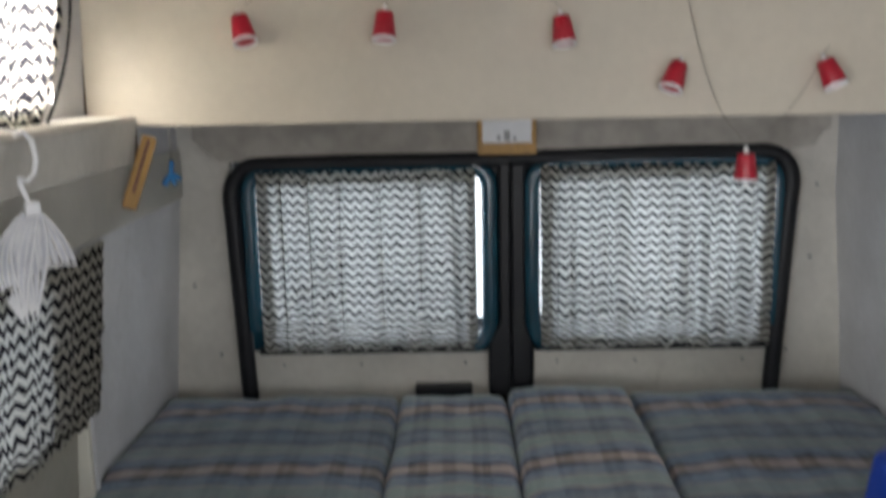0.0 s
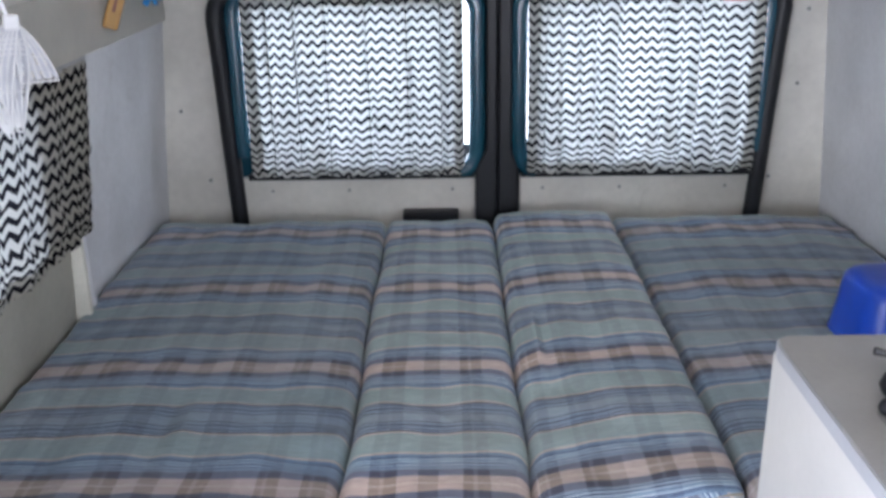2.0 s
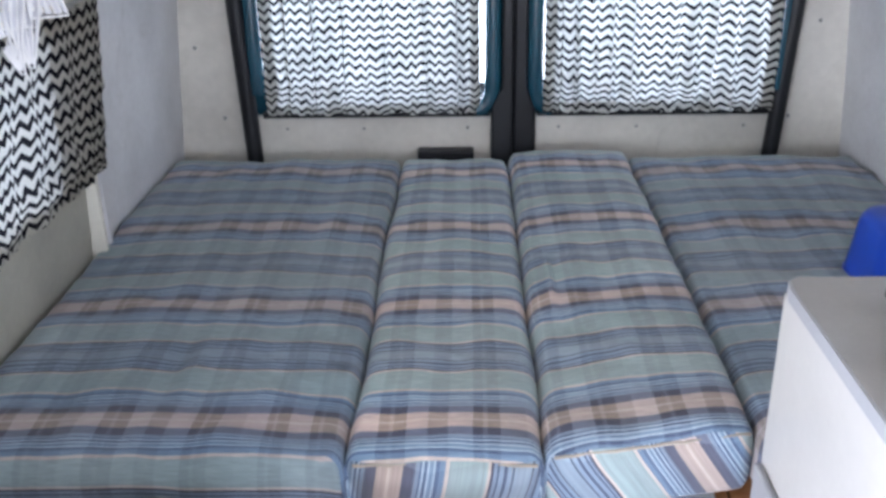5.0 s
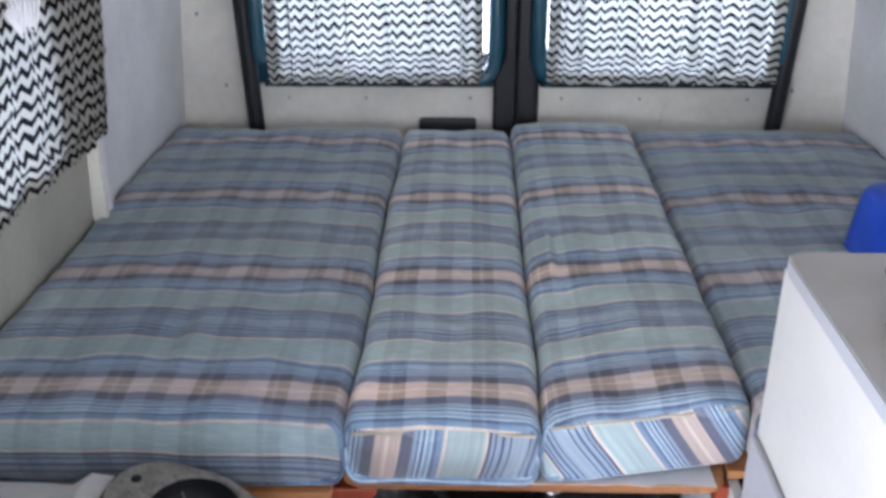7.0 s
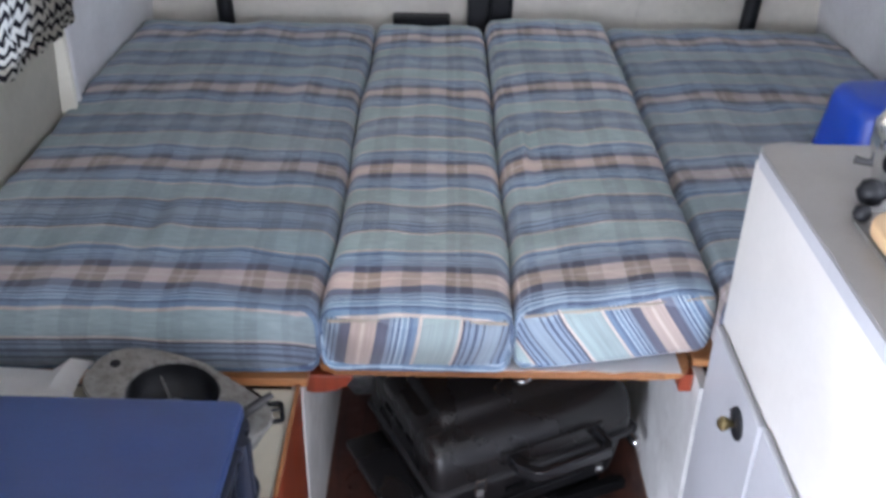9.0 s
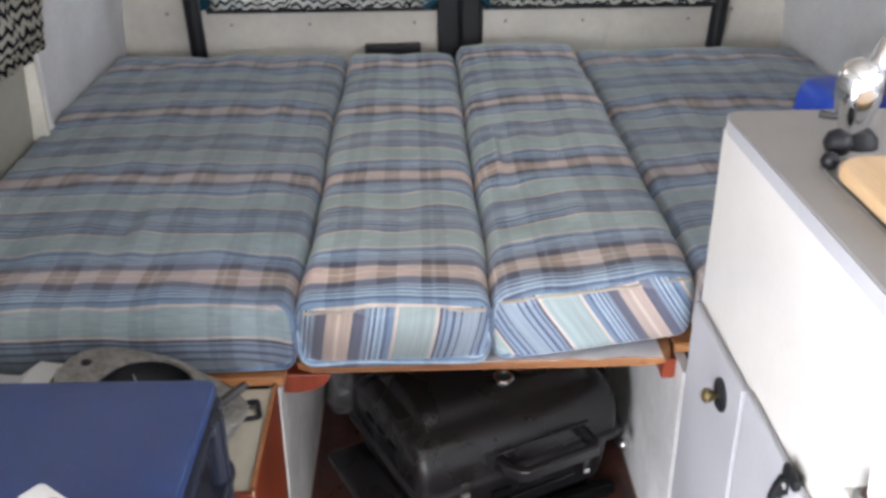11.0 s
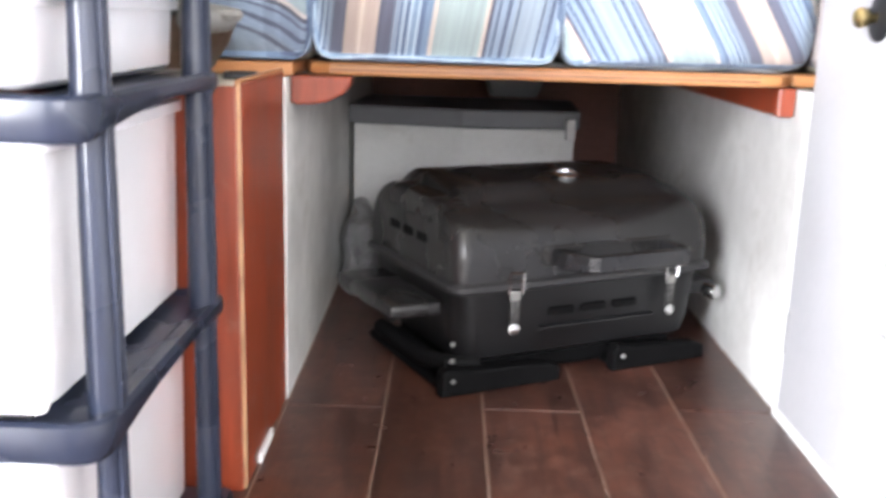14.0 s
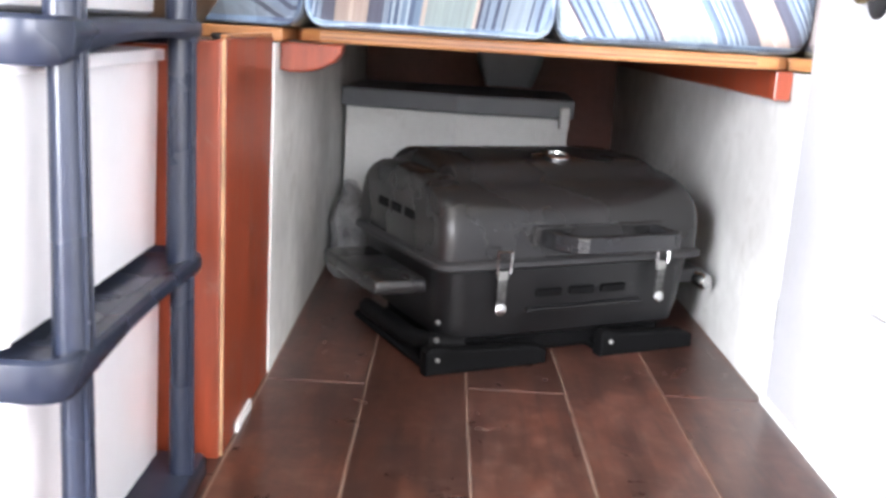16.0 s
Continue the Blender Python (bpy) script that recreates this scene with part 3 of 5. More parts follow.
ZS = [-0.1, 0.0, 0.05, 0.3, 0.55, 0.8, 0.84, 1.0, 1.16, 1.2, 1.34, 1.44, 1.46, 1.5, 1.65, 1.8, 1.92, 2.02]
YS = [-3.2, -2.75, -1.42, -0.6, -0.15, 0.35, 0.60, 0.80, 1.02, 1.2, 1.68]
curved_wall("wall_left", -1, YS, ZS, [(-2.75, -1.42, 0.05, 1.34), (-0.15, 0.60, 0.80, 1.20), (0.35, 1.02, 1.5, 1.8)], 0.045, M_WHITE, "white panelled van wall with window openings")
# the right wall's opening is added for the extra lamp, out of view
curved_wall("wall_right", 1, [-3.2, -2.75, -1.42, -1.15, -0.25, 0.35, 0.80, 1.2, 1.68], ZS, [(-1.15, -0.25, 1.0, 1.34)], 0.045, M_WHITE, "white panelled van wall with an added, unseen window opening")
wf = box((-1.12, -3.26, -0.1), (1.15, -3.2, 0.6))
add_box(wf, (-1.12, -3.26, 1.5), (1.15, -3.2, 2.05))
add_box(wf, (-1.12, -3.26, 0.6), (-0.8, -3.2, 1.5))
add_box(wf, (0.95, -3.26, 0.6), (1.15, -3.2, 1.5))
finish("wall_front", wf, M_CREAM)
tagged(bpy.data.objects["wall_front"], "plain cream front wall with the windscreen opening", "wall", kind="structure")
ceiling = finish("ceiling", box((-1.12, -3.2, 2.0), (1.15, 1.68, 2.05)), M_CREAM)
tagged(ceiling, "cream van ceiling lining", "ceiling", kind="structure")

# rear wall: two pillars and a carpeted header round the doors
back = thing("wall_back", "cream rear corner panels with a grey carpeted header", "wall", kind="structure")
part("corner_panel", slab([(-1.07, -0.1), (-0.785, -0.1), (-0.785, 0.58), (-0.812, 1.20), (-0.80, 1.30), (-0.80, 1.46), (-1.07, 1.46)], "y", 1.635, 1.68), M_CREAM, back)
part("corner_panel", slab([(1.12, -0.1), (0.85, -0.1), (0.85, 0.58), (0.885, 1.22), (0.87, 1.31), (0.87, 1.46), (1.12, 1.46)], "y", 1.635, 1.68), M_CREAM, back)
part("header", slab([(-0.90, 1.455), (-0.90, 1.37), (-0.86, 1.33), (-0.82, 1.30), (0.87, 1.31), (0.93, 1.32), (0.955, 1.36), (0.975, 1.37), (0.975, 1.455)], "y", 1.60, 1.66), M_CARPET, back, "grey fuzzy carpet lining")
for x, z in ((-0.86, 0.70), (0.885, 0.690), (0.945, 0.98), (-0.93, 0.92), (0.955, 1.20)):
    part("screw", shifted(spin([(0.006, 0), (0.006, 0.002), (0.003, 0.004)], 10), pose(x, 1.635, z, 90)), M_CASTGREY, back)


def door(name, x0, x1, wx0, wx1, inner, label):
    d = thing(name, label, "door", kind="structure")
    wz0, wz1 = 0.718, 1.247
    bm = box((x0, 1.642, 0.0), (x1, 1.69, wz0))
    part("lower_shell", bm, M_TEAL, d)
    for a, b in (((x0, 1.642, wz0), (wx0, 1.69, 1.31)), ((wx1, 1.642, wz0), (x1, 1.69, 1.31)), ((wx0, 1.642, wz1), (wx1, 1.69, 1.31))):
        part("stile", box(a, b), M_TEAL, d, "dark teal painted metal")
    part("door_card", box((wx0 - (0.012 if inner < 0 else 0.036), 1.625, 0.2), (wx1 + (0.012 if inner > 0 else 0.036), 1.642, 0.708), 0.004), M_CREAM, d, "cream hardboard panel")
    for x in (wx0 + 0.06, wx0 + 0.30, wx1 - 0.06):
        part("screw", shifted(spin([(0.005, 0), (0.005, 0.002), (0.002, 0.003)], 10), pose(x, 1.625, 0.665, 90)), M_CASTGREY, d)
    rr = round_rect(wx0 - 0.018, wz0 + 0.03, wx1 + 0.018, wz1 + 0.036, 0.075, 8)
    hook = [(0.034, 0.010), (0.012, 0.016), (-0.006, 0.034), (-0.016, 0.066), (-0.018, 0.11)]
    near, far = (hook, hook[3:]) if inner > 0 else (hook[3:], hook)
    ring = [(wx1 - dx, 1.612, wz0 + dz) for dx, dz in near] + [(q[0], 1.612, q[1]) for q in rr[:18]] + [(wx0 + dx, 1.612, wz0 + dz) for dx, dz in reversed(far)]
    part("window_frame", sweep(ring, 0.027, 14, False, 1.2, (0, 1, 0)), M_TEAL, d, "glossy teal window surround", True)
    part("window_bead", box((wx0 - 0.01, 1.606, 0.704), (wx1 + 0.01, 1.625, 0.722), 0.003), M_BLACK, d, "black rubber bead")
    pane = part("pane", box((wx0 - 0.01, 1.664, wz0 - 0.01), (wx1 + 0.01, 1.668, wz1 + 0.01)), M_GLASS, d, "clear glass")
    pane.visible_shadow = False
    return d


d1 = door("door_1", -0.785, 0.036, -0.725, -0.042, 1, "rear van door with a curtained window, shut")
d2 = door("door_2", 0.040, 0.85, 0.120, 0.810, -1, "rear van door with a curtained window, shut")
part("edge_seal", slab([(-0.030, 0.2), (-0.030, 0.74), (0.002, 0.80), (0.002, 1.31), (0.0365, 1.31), (0.0365, 0.2)], "y", 1.580, 1.64, 0.008), M_BLACK, d1, "black rubber door seal")
part("edge_seal", slab([(0.0385, 0.2), (0.0385, 1.31), (0.080, 1.31), (0.080, 0.80), (0.102, 0.74), (0.102, 0.2)], "y", 1.586, 1.64, 0.008), M_BLACK, d2, "black rubber door seal")
part("seal_backing", box((-0.028, 1.630, 0.2), (0.106, 1.6405, 1.31)), M_BLACK, d1)
left_line = [(-0.768, 1.598, 0.2), (-0.768, 1.598, 0.58), (-0.790, 1.598, 1.12), (-0.794, 1.598, 1.19)] + [(-0.794 + 0.085 * (1 - math.cos(radians(a))), 1.598, 1.195 + 0.095 * math.sin(radians(a))) for a in range(12, 91, 13)] + [(-0.4, 1.598, 1.293), (0.034, 1.598, 1.293)]
part("frame_seal", sweep(left_line, 0.025, 10, False, 0.9, (0, 1, 0)), M_BLACK, d1, "thick black rubber weatherstrip", True)
right_line = [(0.830, 1.598, 0.2), (0.830, 1.598, 0.58), (0.862, 1.598, 1.14), (0.868, 1.598, 1.21)] + [(0.868 - 0.085 * (1 - math.cos(radians(a))), 1.598, 1.215 + 0.09 * math.sin(radians(a))) for a in range(12, 91, 13)] + [(0.5, 1.598, 1.304), (0.036, 1.598, 1.295)]
part("frame_seal", sweep(right_line, 0.025, 10, False, 0.9, (0, 1, 0)), M_BLACK, d2, "thick black rubber weatherstrip", True)
for door_of, x0, x1, z0, z1 in ((d1, -0.70, 0.03, 1.294, 1.294), (d2, 0.045, 0.78, 1.295, 1.304)):
    fringe = bmesh.new()
    rnd = random.Random(int(1000 * x1))
    count = int((x1 - x0) / 0.004)
    for i in range(count):
        x = x0 + (x1 - x0) * (i + rnd.random()) / count
        z = z0 + (z1 - z0) * i / count + 0.012
        tall = 0.016 * max(0.15, 0.5 + noise.noise(Vector((x * 30, 2, 5)))) * rnd.uniform(0.5, 1.2)
        a = [fringe.verts.new((x + dx, 1.594 + dy, z)) for dx, dy in ((-0.003, 0.0), (0.003, 0.0), (0.0, 0.005))]
        tip = fringe.verts.new((x + rnd.uniform(-0.006, 0.006), 1.594 + rnd.uniform(-0.004, 0.003), z + tall))
        for k in range(3):
            fringe.faces.new((a[k], a[(k + 1) % 3], tip))
    part("frayed_lint", fringe, M_BLACK, door_of, "frayed dark edge over the rubber")
latch = part("latch_cover", box((-0.258, 1.575, 0.555), (-0.083, 1.625, 0.604), 0.006), M_BLACK, d1, "black plastic latch cover")

# overhead locker above the rear doors and the ledge along the left wall
locker = thing("overhead_locker", "cream painted overhead locker front across the van", "locker")
part("front_panel", box((-1.075, 1.215, 1.428), (1.10, 1.233, 1.998), 0.004), M_LOCKER, locker)
part("bottom_panel", box((-0.90, 1.233, 1.430), (0.97, 1.63, 1.446)), M_CREAM, locker)
ledge = thing("side_ledge", "cream boxed ledge under the high roof", "ledge")
part("fascia", slab([(-0.953, 1.345), (-0.932, 1.342), (-0.917, 1.4455), (-0.945, 1.4455)], "y", -1.4, 1.170, 0.002), M_CREAM, ledge)
part("shelf_top", slab([(-0.916, 1.446), (-0.924, 1.457), (-1.062, 1.457), (-1.062, 1.446)], "y", -1.4, 1.170), M_CREAM, ledge)
# shade at the ledge's end, put in as a brown strip
part("end_cap", box((-0.953, 1.1705, 1.346), (-0.9205, 1.178, 1.455), 0.002), M_BRONZE, ledge, "end strip with its shade painted brown")
part("seam_strip", box((-1.068, 1.206, 1.46), (-1.056, 1.2145, 1.998), 0.002), M_BRONZE, locker, "dark seam strip")
part("rib", box((-1.005, 0.815, 0.05), (-0.965, 0.835, 0.80), 0.004), M_LINING, bpy.data.objects["wall_left"], "cream vertical wall rib")
part("rib", box((-1.005, 0.862, 0.05), (-0.972, 0.885, 1.30), 0.004), M_WHITE, bpy.data.objects["wall_left"])


strip = bmesh.new()
lo = [[strip.verts.new((profile(z, -1) + 0.003 + 0.002 * (i % 2 == 0 and 0 < i < 7), -1.19 + 2.00 * i / 8, z)) for z in (0.05, 0.3, 0.55, 0.7, 0.80, 0.838)] for i in range(9)]
for i in range(8):
    for j in range(5):
        strip.faces.new((lo[i][j], lo[i + 1][j], lo[i + 1][j + 1], lo[i][j + 1]))
bmesh.ops.solidify(strip, geom=strip.faces[:], thickness=0.004)
part("lining_panel", strip, M_LINING, bpy.data.objects["wall_left"], "cream lining panel")


upper = bmesh.new()
lo = [[upper.verts.new((profile(z, -1) + 0.018 + 0.0015 * noise.noise(Vector((i * 0.7, z * 4, 5))), -1.40 + 3.0 * i / 12, z)) for z in (1.197, 1.23, 1.29, 1.341)] for i in range(13)]
for i in range(12):
    for j in range(3):
        upper.faces.new((lo[i][j], lo[i + 1][j], lo[i + 1][j + 1], lo[i][j + 1]))
bmesh.ops.solidify(upper, geom=upper.faces[:], thickness=0.016)
part("upper_panel", upper, M_PALECREAM, bpy.data.objects["wall_left"], "cream strip below the ledge")


def window_pane(name, a, b, label):
    w = thing(name, label, "window", kind="structure")
    p = part("pane", box(a, b), M_GLASS, w)
    p.visible_shadow = False
    return w


window_pane("window_1", (-1.01, -0.16, 0.79), (-1.006, 0.61, 1.21), "clear side window behind a curtain")
window_pane("window_unseen", (1.055, -1.16, 0.99), (1.059, -0.24, 1.35), "unseen side window added over the worktop")
window_pane("window_2", (-1.085, 0.35, 1.49), (-1.081, 1.02, 1.81), "small high side window behind a curtain")


def curtain(name, width, height, cols, rows, folds, depth, material, m, label, seed=0, scale_u=1.12, waist=0.0, rag=0.006, back=1, swoop=0.0, tucks=1.0):
    """A gathered cloth in its own xz plane, its folds along y."""
    rnd = random.Random(seed)
    waves = [(rnd.uniform(0.7, 1.4) * folds, rnd.uniform(0, 6.28), rnd.uniform(0.4, 1.0)) for _ in range(4)]
    pleats = [((k + rnd.uniform(0.25, 0.75)) / 6, tucks * rnd.uniform(0.008, 0.018), rnd.uniform(-1, 1), tucks * rnd.uniform(-0.007, 0.007)) for k in range(6)]
    bm = bmesh.new()
    uvl = bm.loops.layers.uv.new("cloth")
    vs, uvs, where = [], [], []
    for j in range(rows + 1):
        t = j / rows
        line, ul = [], []
        for i in range(cols + 1):
            s = i / cols
            amp = depth * (0.35 + 0.65 * math.sin(math.pi * min(1.0, 0.25 + t * 0.9)))
            w = sum(a * math.sin(2 * math.pi * f * s + p + 0.8 * (t - 0.5)) for f, p, a in waves) / 2.5
            cr = noise.noise(Vector((s * 9, t * 9, seed))) * depth * 0.9 * (1.4 - t) + noise.noise(Vector((s * 22, t * 26, seed + 2))) * depth * 0.9 * max(0.0, 0.35 - t)
            edge = rag * (noise.noise(Vector((s * 14, seed, 3))) if j in (0, rows) else 0)
            cr += sum(0.9 * depth * math.exp(-abs(s - at - 0.03 * (t - 0.5) * lean) / 0.02) * (1 if s > at else -0.4) for at, _, lean, _ in pleats) * (0.5 + 0.5 * t)
            x = (s - 0.5) * width * (1 - waist * math.sin(math.pi * t)) + 0.10 * amp * math.cos(2 * math.pi * folds * s)
            x -= swoop * max(0.0, 1 - t) ** 2.2 * s ** 3
            line.append(bm.verts.new((x, amp * w + cr, (t - 0.5) * height + edge)))
            pleat = sum(step * min(1.0, max(0.0, (s - at - 0.03 * (t - 0.5) * lean) / 0.008)) for at, step, lean, _ in pleats)
            shift = sum(lift * (s > at) for at, _, _, lift in pleats)
            low = max(0.0, 0.16 - t) * 0.35
            crumple = noise.noise(Vector((s * 9, t * 7, seed + 5))) * 0.009 * (1.15 - t) + noise.noise(Vector((s * 15, t * 9, seed + 12))) * 0.060 * max(0.0, 0.34 - t)
            ul.append((s * width * scale_u + 0.004 * w + pleat, t * height * 1.02 - low * height + crumple + 0.003 * w + shift))
        vs.append(line)
        where.append([q.co.copy() for q in line])
        uvs.append(ul)
    for j in range(rows):
        for i in range(cols):
            f = bm.faces.new((vs[j][i], vs[j][i + 1], vs[j + 1][i + 1], vs[j + 1][i]))
            for lp, (a, b) in zip(f.loops, ((j, i), (j, i + 1), (j + 1, i + 1), (j + 1, i))):
                lp[uvl].uv = uvs[a][b]
    ob = finish(name, bm, material, smooth=True)
    ob.matrix_basis = m
    for j0, j1 in ((0, 4), (rows - 5, rows)):
        hem = bmesh.new()
        hl = hem.loops.layers.uv.new("cloth")
        co = [[hem.verts.new(where[j][i] + Vector((0, back * 0.003, 0))) for i in range(cols + 1)] for j in range(j0, j1 + 1)]
        for j in range(j1 - j0):
            for i in range(cols):
                f = hem.faces.new((co[j][i], co[j][i + 1], co[j + 1][i + 1], co[j + 1][i]))
                for lp, (a, q) in zip(f.loops, ((j, i), (j, i + 1), (j + 1, i + 1), (j + 1, i))):
                    lp[hl].uv = uvs[j0 + a][q]
        part("hem", hem, material, ob, "turned hem", True)
    for i0, i1 in ((0, cols // 16), (cols - cols // 24, cols)):
        hem = bmesh.new()
        hl = hem.loops.layers.uv.new("cloth")
        co = [[hem.verts.new(where[j][i] + Vector((0, back * 0.0045, 0))) for i in range(i0, i1 + 1)] for j in range(rows + 1)]
        for j in range(rows):
            for i in range(i1 - i0):
                f = hem.faces.new((co[j][i], co[j][i + 1], co[j + 1][i + 1], co[j + 1][i]))
                for lp, (a, q) in zip(f.loops, ((j, i), (j, i + 1), (j + 1, i + 1), (j + 1, i))):
                    lp[hl].uv = uvs[a][i0 + q]
        part("hem", hem, material, ob, "turned hem", True)
    return tagged(ob, label, "curtain", "chevron curtains")


LABEL_C = "black and white chevron cotton curtain gathered over a window"
curtain("curtain", 0.647, 0.545, 220, 72, 9, 0.020, M_CHEV, pose(-0.3895, 1.578, 0.995), LABEL_C, 1)
curtain("curtain", 0.688, 0.550, 220, 72, 10, 0.020, M_CHEV, pose(0.469, 1.578, 0.999), LABEL_C, 2)
curtain("curtain", 1.25, 0.395, 140, 40, 12, 0.016, M_CHEV_BIG, pose(-0.935, 0.262, 0.995, 5.0, 0, 90) , "black and white chevron curtain hanging along the side wall", 3, rag=0.006, scale_u=1.25, tucks=0.35)
high = curtain("curtain", 0.75, 0.40, 90, 40, 8, 0.012, M_CHEV_DENSE, pose(-1.035, 0.70, 1.645, 0, 0, 90), "black and white chevron curtain over a high side window", 4, scale_u=1.12, swoop=0.20)
cord = shifted(sweep([(-1.012, 1.06 - 0.20 * (1 - i / 10) ** 2.2, 1.455 + 0.36 * i / 10) for i in range(11)], 0.004, 8), high.matrix_basis.inverted())
part("cord", cord, M_BLACK, high, "black pull cord", True)

# ---- bed ----


def spread(length, r, steps):
    """Places along an edge: close together over its rounded ends, even between."""
    ends = [r * (1 - math.cos(radians(q))) for q in (0, 25, 45, 65)]
    return ends + [r + (length - 2 * r) * q / steps for q in range(steps + 1)] + [length - e for e in reversed(ends)]


def seam(k, y):
    """How the line where two cushions meet strays from straight."""
    return 0.009 * noise.noise(Vector((y * 2.1, k * 7.3, 1.7))) + 0.004 * noise.noise(Vector((y * 6.5, k * 3.1, 8.2)))


def cushion(name, x0, x1, y0, y1, z0, z1, label, boxing=False, skew=0.0, puff=0.014, seed=0, lift=0.0, creases=()):
    """An upholstered foam slab: rounded edges, soft crown, and cloth coordinates that wrap over its edges."""
    R = Vector((0.024, 0.048 if boxing else 0.036, 0.034))
    sx, sy, sz = x1 - x0, y1 - y0, z1 - z0
    xs, ys, zs = spread(sx, R.x, 22 if sx < 0.5 else 40), spread(sy, R.y, 84), spread(sz, R.z, 3)
    nx, ny, nz = len(xs) - 1, len(ys) - 1, len(zs) - 1
    bm = bmesh.new()
    uvl = bm.loops.layers.uv.new("cloth")
    grid, flat = {}, {}

    def place(i, j, k):
        key = (i, j, k)
        if key in grid:
            return grid[key]
        q = Vector((xs[i], ys[j], zs[k]))
        inner = Vector([min(max(v, r), L - r) for v, r, L in zip(q, R, (sx, sy, sz))])
        d = Vector([(a - b) / r for a, b, r in zip(q, inner, R)])
        p = inner.copy()
        if d.length > 1e-9:
            p += Vector([c * r for c, r in zip(d.normalized() * min(1.0, max(abs(c) for c in d)), R)])
        u, v = p.x / sx, p.y / sy
        crown = (1 - abs(2 * u - 1) ** 3) * (1 - (2 * v - 1) ** 8)
        top = q.z / sz
        wr = noise.noise(Vector((p.x * 9 + seed, p.y * 3.5, seed))) * 0.007 + noise.noise(Vector((p.x * 20 + seed, p.y * 17, seed + 3))) * 0.0035 + noise.noise(Vector((p.x * 5 + p.y * 16, p.y * 5 - p.x * 7, seed + 6))) * 0.0055
        rim = math.exp(-min(p.x, sx - p.x) / 0.035)
        wr += rim * 0.007 * noise.noise(Vector((seed, p.y * 24, p.x * 6)))
        for cx, cy, lx, ly, tall in creases:
            a, b = (p.x - cx) / lx, (p.y - cy) / ly
            wr += tall * (math.exp(-a * a) - 0.6 * math.exp(-(a - 1.5) ** 2)) * math.exp(-b * b)
        p.z += top * (puff * crown + wr + lift * v)
        p.y += skew * u * (1 - v)
        front = max(0.0, 1 - p.y / 0.03)
        p.y += front * (noise.noise(Vector((p.x * 8, p.z * 12, seed + 9))) * 0.008 + noise.noise(Vector((p.x * 26, p.z * 20, seed + 4))) * 0.003 - 0.014 * (1 - (2 * u - 1) ** 4) * math.sin(math.pi * top) + (0.046 if boxing else 0.030) * max(0.0, 1 - top) ** 1.6)
        p.y += front * (0.030 * abs(2 * u - 1) ** 7 + 1.2 * abs(skew) * max(0.0, u - 0.78) ** 1.5)
        p.x += seam(seed - 1, p.y) * (1 - u) + seam(seed, p.y) * u
        bulge = 0.003 * math.sin(math.pi * top)
        p.x += bulge if i == nx else -bulge if i == 0 else 0.0
        grid[key] = bm.verts.new(p + Vector((x0, y0, z0)))
        flat[grid[key]] = p.y + y0 - skew * u * (1 - v)
        return grid[key]

    def quad(keys, side):
        f = bm.faces.new([place(*q) for q in keys])
        for lp in f.loops:
            c = Vector((lp.vert.co.x, flat[lp.vert], lp.vert.co.z))
            if side == "z":
                w = (c.x, c.y)
            elif side == "y":
                w = (0.1537 + 0.19 * (c.z - z0), c.x + (0.337 if seed == 2 else -0.242) + (8.6 * skew - 0.16 * (seed == 2)) * (c.z - z0)) if boxing else (c.x, c.y - (z1 - c.z))
            else:
                w = (c.x + (z1 - c.z), c.y)
            lp[uvl].uv = w
    for i in range(nx):
        for j in range(ny):
            quad(((i, j, nz), (i + 1, j, nz), (i + 1, j + 1, nz), (i, j + 1, nz)), "z")
            quad(((i, j, 0), (i, j + 1, 0), (i + 1, j + 1, 0), (i + 1, j, 0)), "z")
        for k in range(nz):
            for j in (0, ny):
                quad(((i, j, k), (i + 1, j, k), (i + 1, j, k + 1), (i, j, k + 1)), "y")
    for j in range(ny):
        for k in range(nz):
            for i in (0, nx):
                quad(((i, j, k), (i, j + 1, k), (i, j + 1, k + 1), (i, j, k + 1)), "x")
    ob = thing(name, label, "cushion", group="bed cushions")
    part("cover", bm, M_PLAID if boxing else M_PLAID_DULL, ob, smooth=True)
    base = bmesh.new()
    rings = []
    for zz, grow in ((-0.0015, -0.010), (0.004, -0.003), (0.014, 0.0), (0.028, 0.002), (0.038, -0.005)):
        rings.append([base.verts.new((x0 + a + seam(seed, b) * 0.7, y0 + b + skew * a / sx * (1 - b / sy), z0 + zz)) for a, b in round_rect(0.006 - grow, (0.030 if skew else 0.050) - grow, sx - 0.006 + grow, sy - 0.014 + grow, 0.045, 6)])
    for A, B in zip(rings, rings[1:]):
        for k in range(len(A)):
            base.faces.new((A[k], A[(k + 1) % len(A)], B[(k + 1) % len(A)], B[k]))
    base.faces.new(rings[0][::-1])
    part("underside", base, M_OLIVE, ob, "olive-cream lining cloth", True)
    if boxing:
        q = R.y * 0.30
        for zz in (z1 - q + 0.002,):
            line = [(x0 + 0.012 + (sx - 0.024) * a / 20, y0 + q - 0.004 + skew * (0.012 + (sx - 0.024) * a / 20) / sx + noise.noise(Vector((a * 0.7, seed, zz))) * 0.003, zz + 0.002 * noise.noise(Vector((a * 0.5, zz, seed)))) for a in range(21)]
            part("piping", sweep(line, 0.0028, 6), M_PIPE, ob, "faded seam piping", True)
    return ob


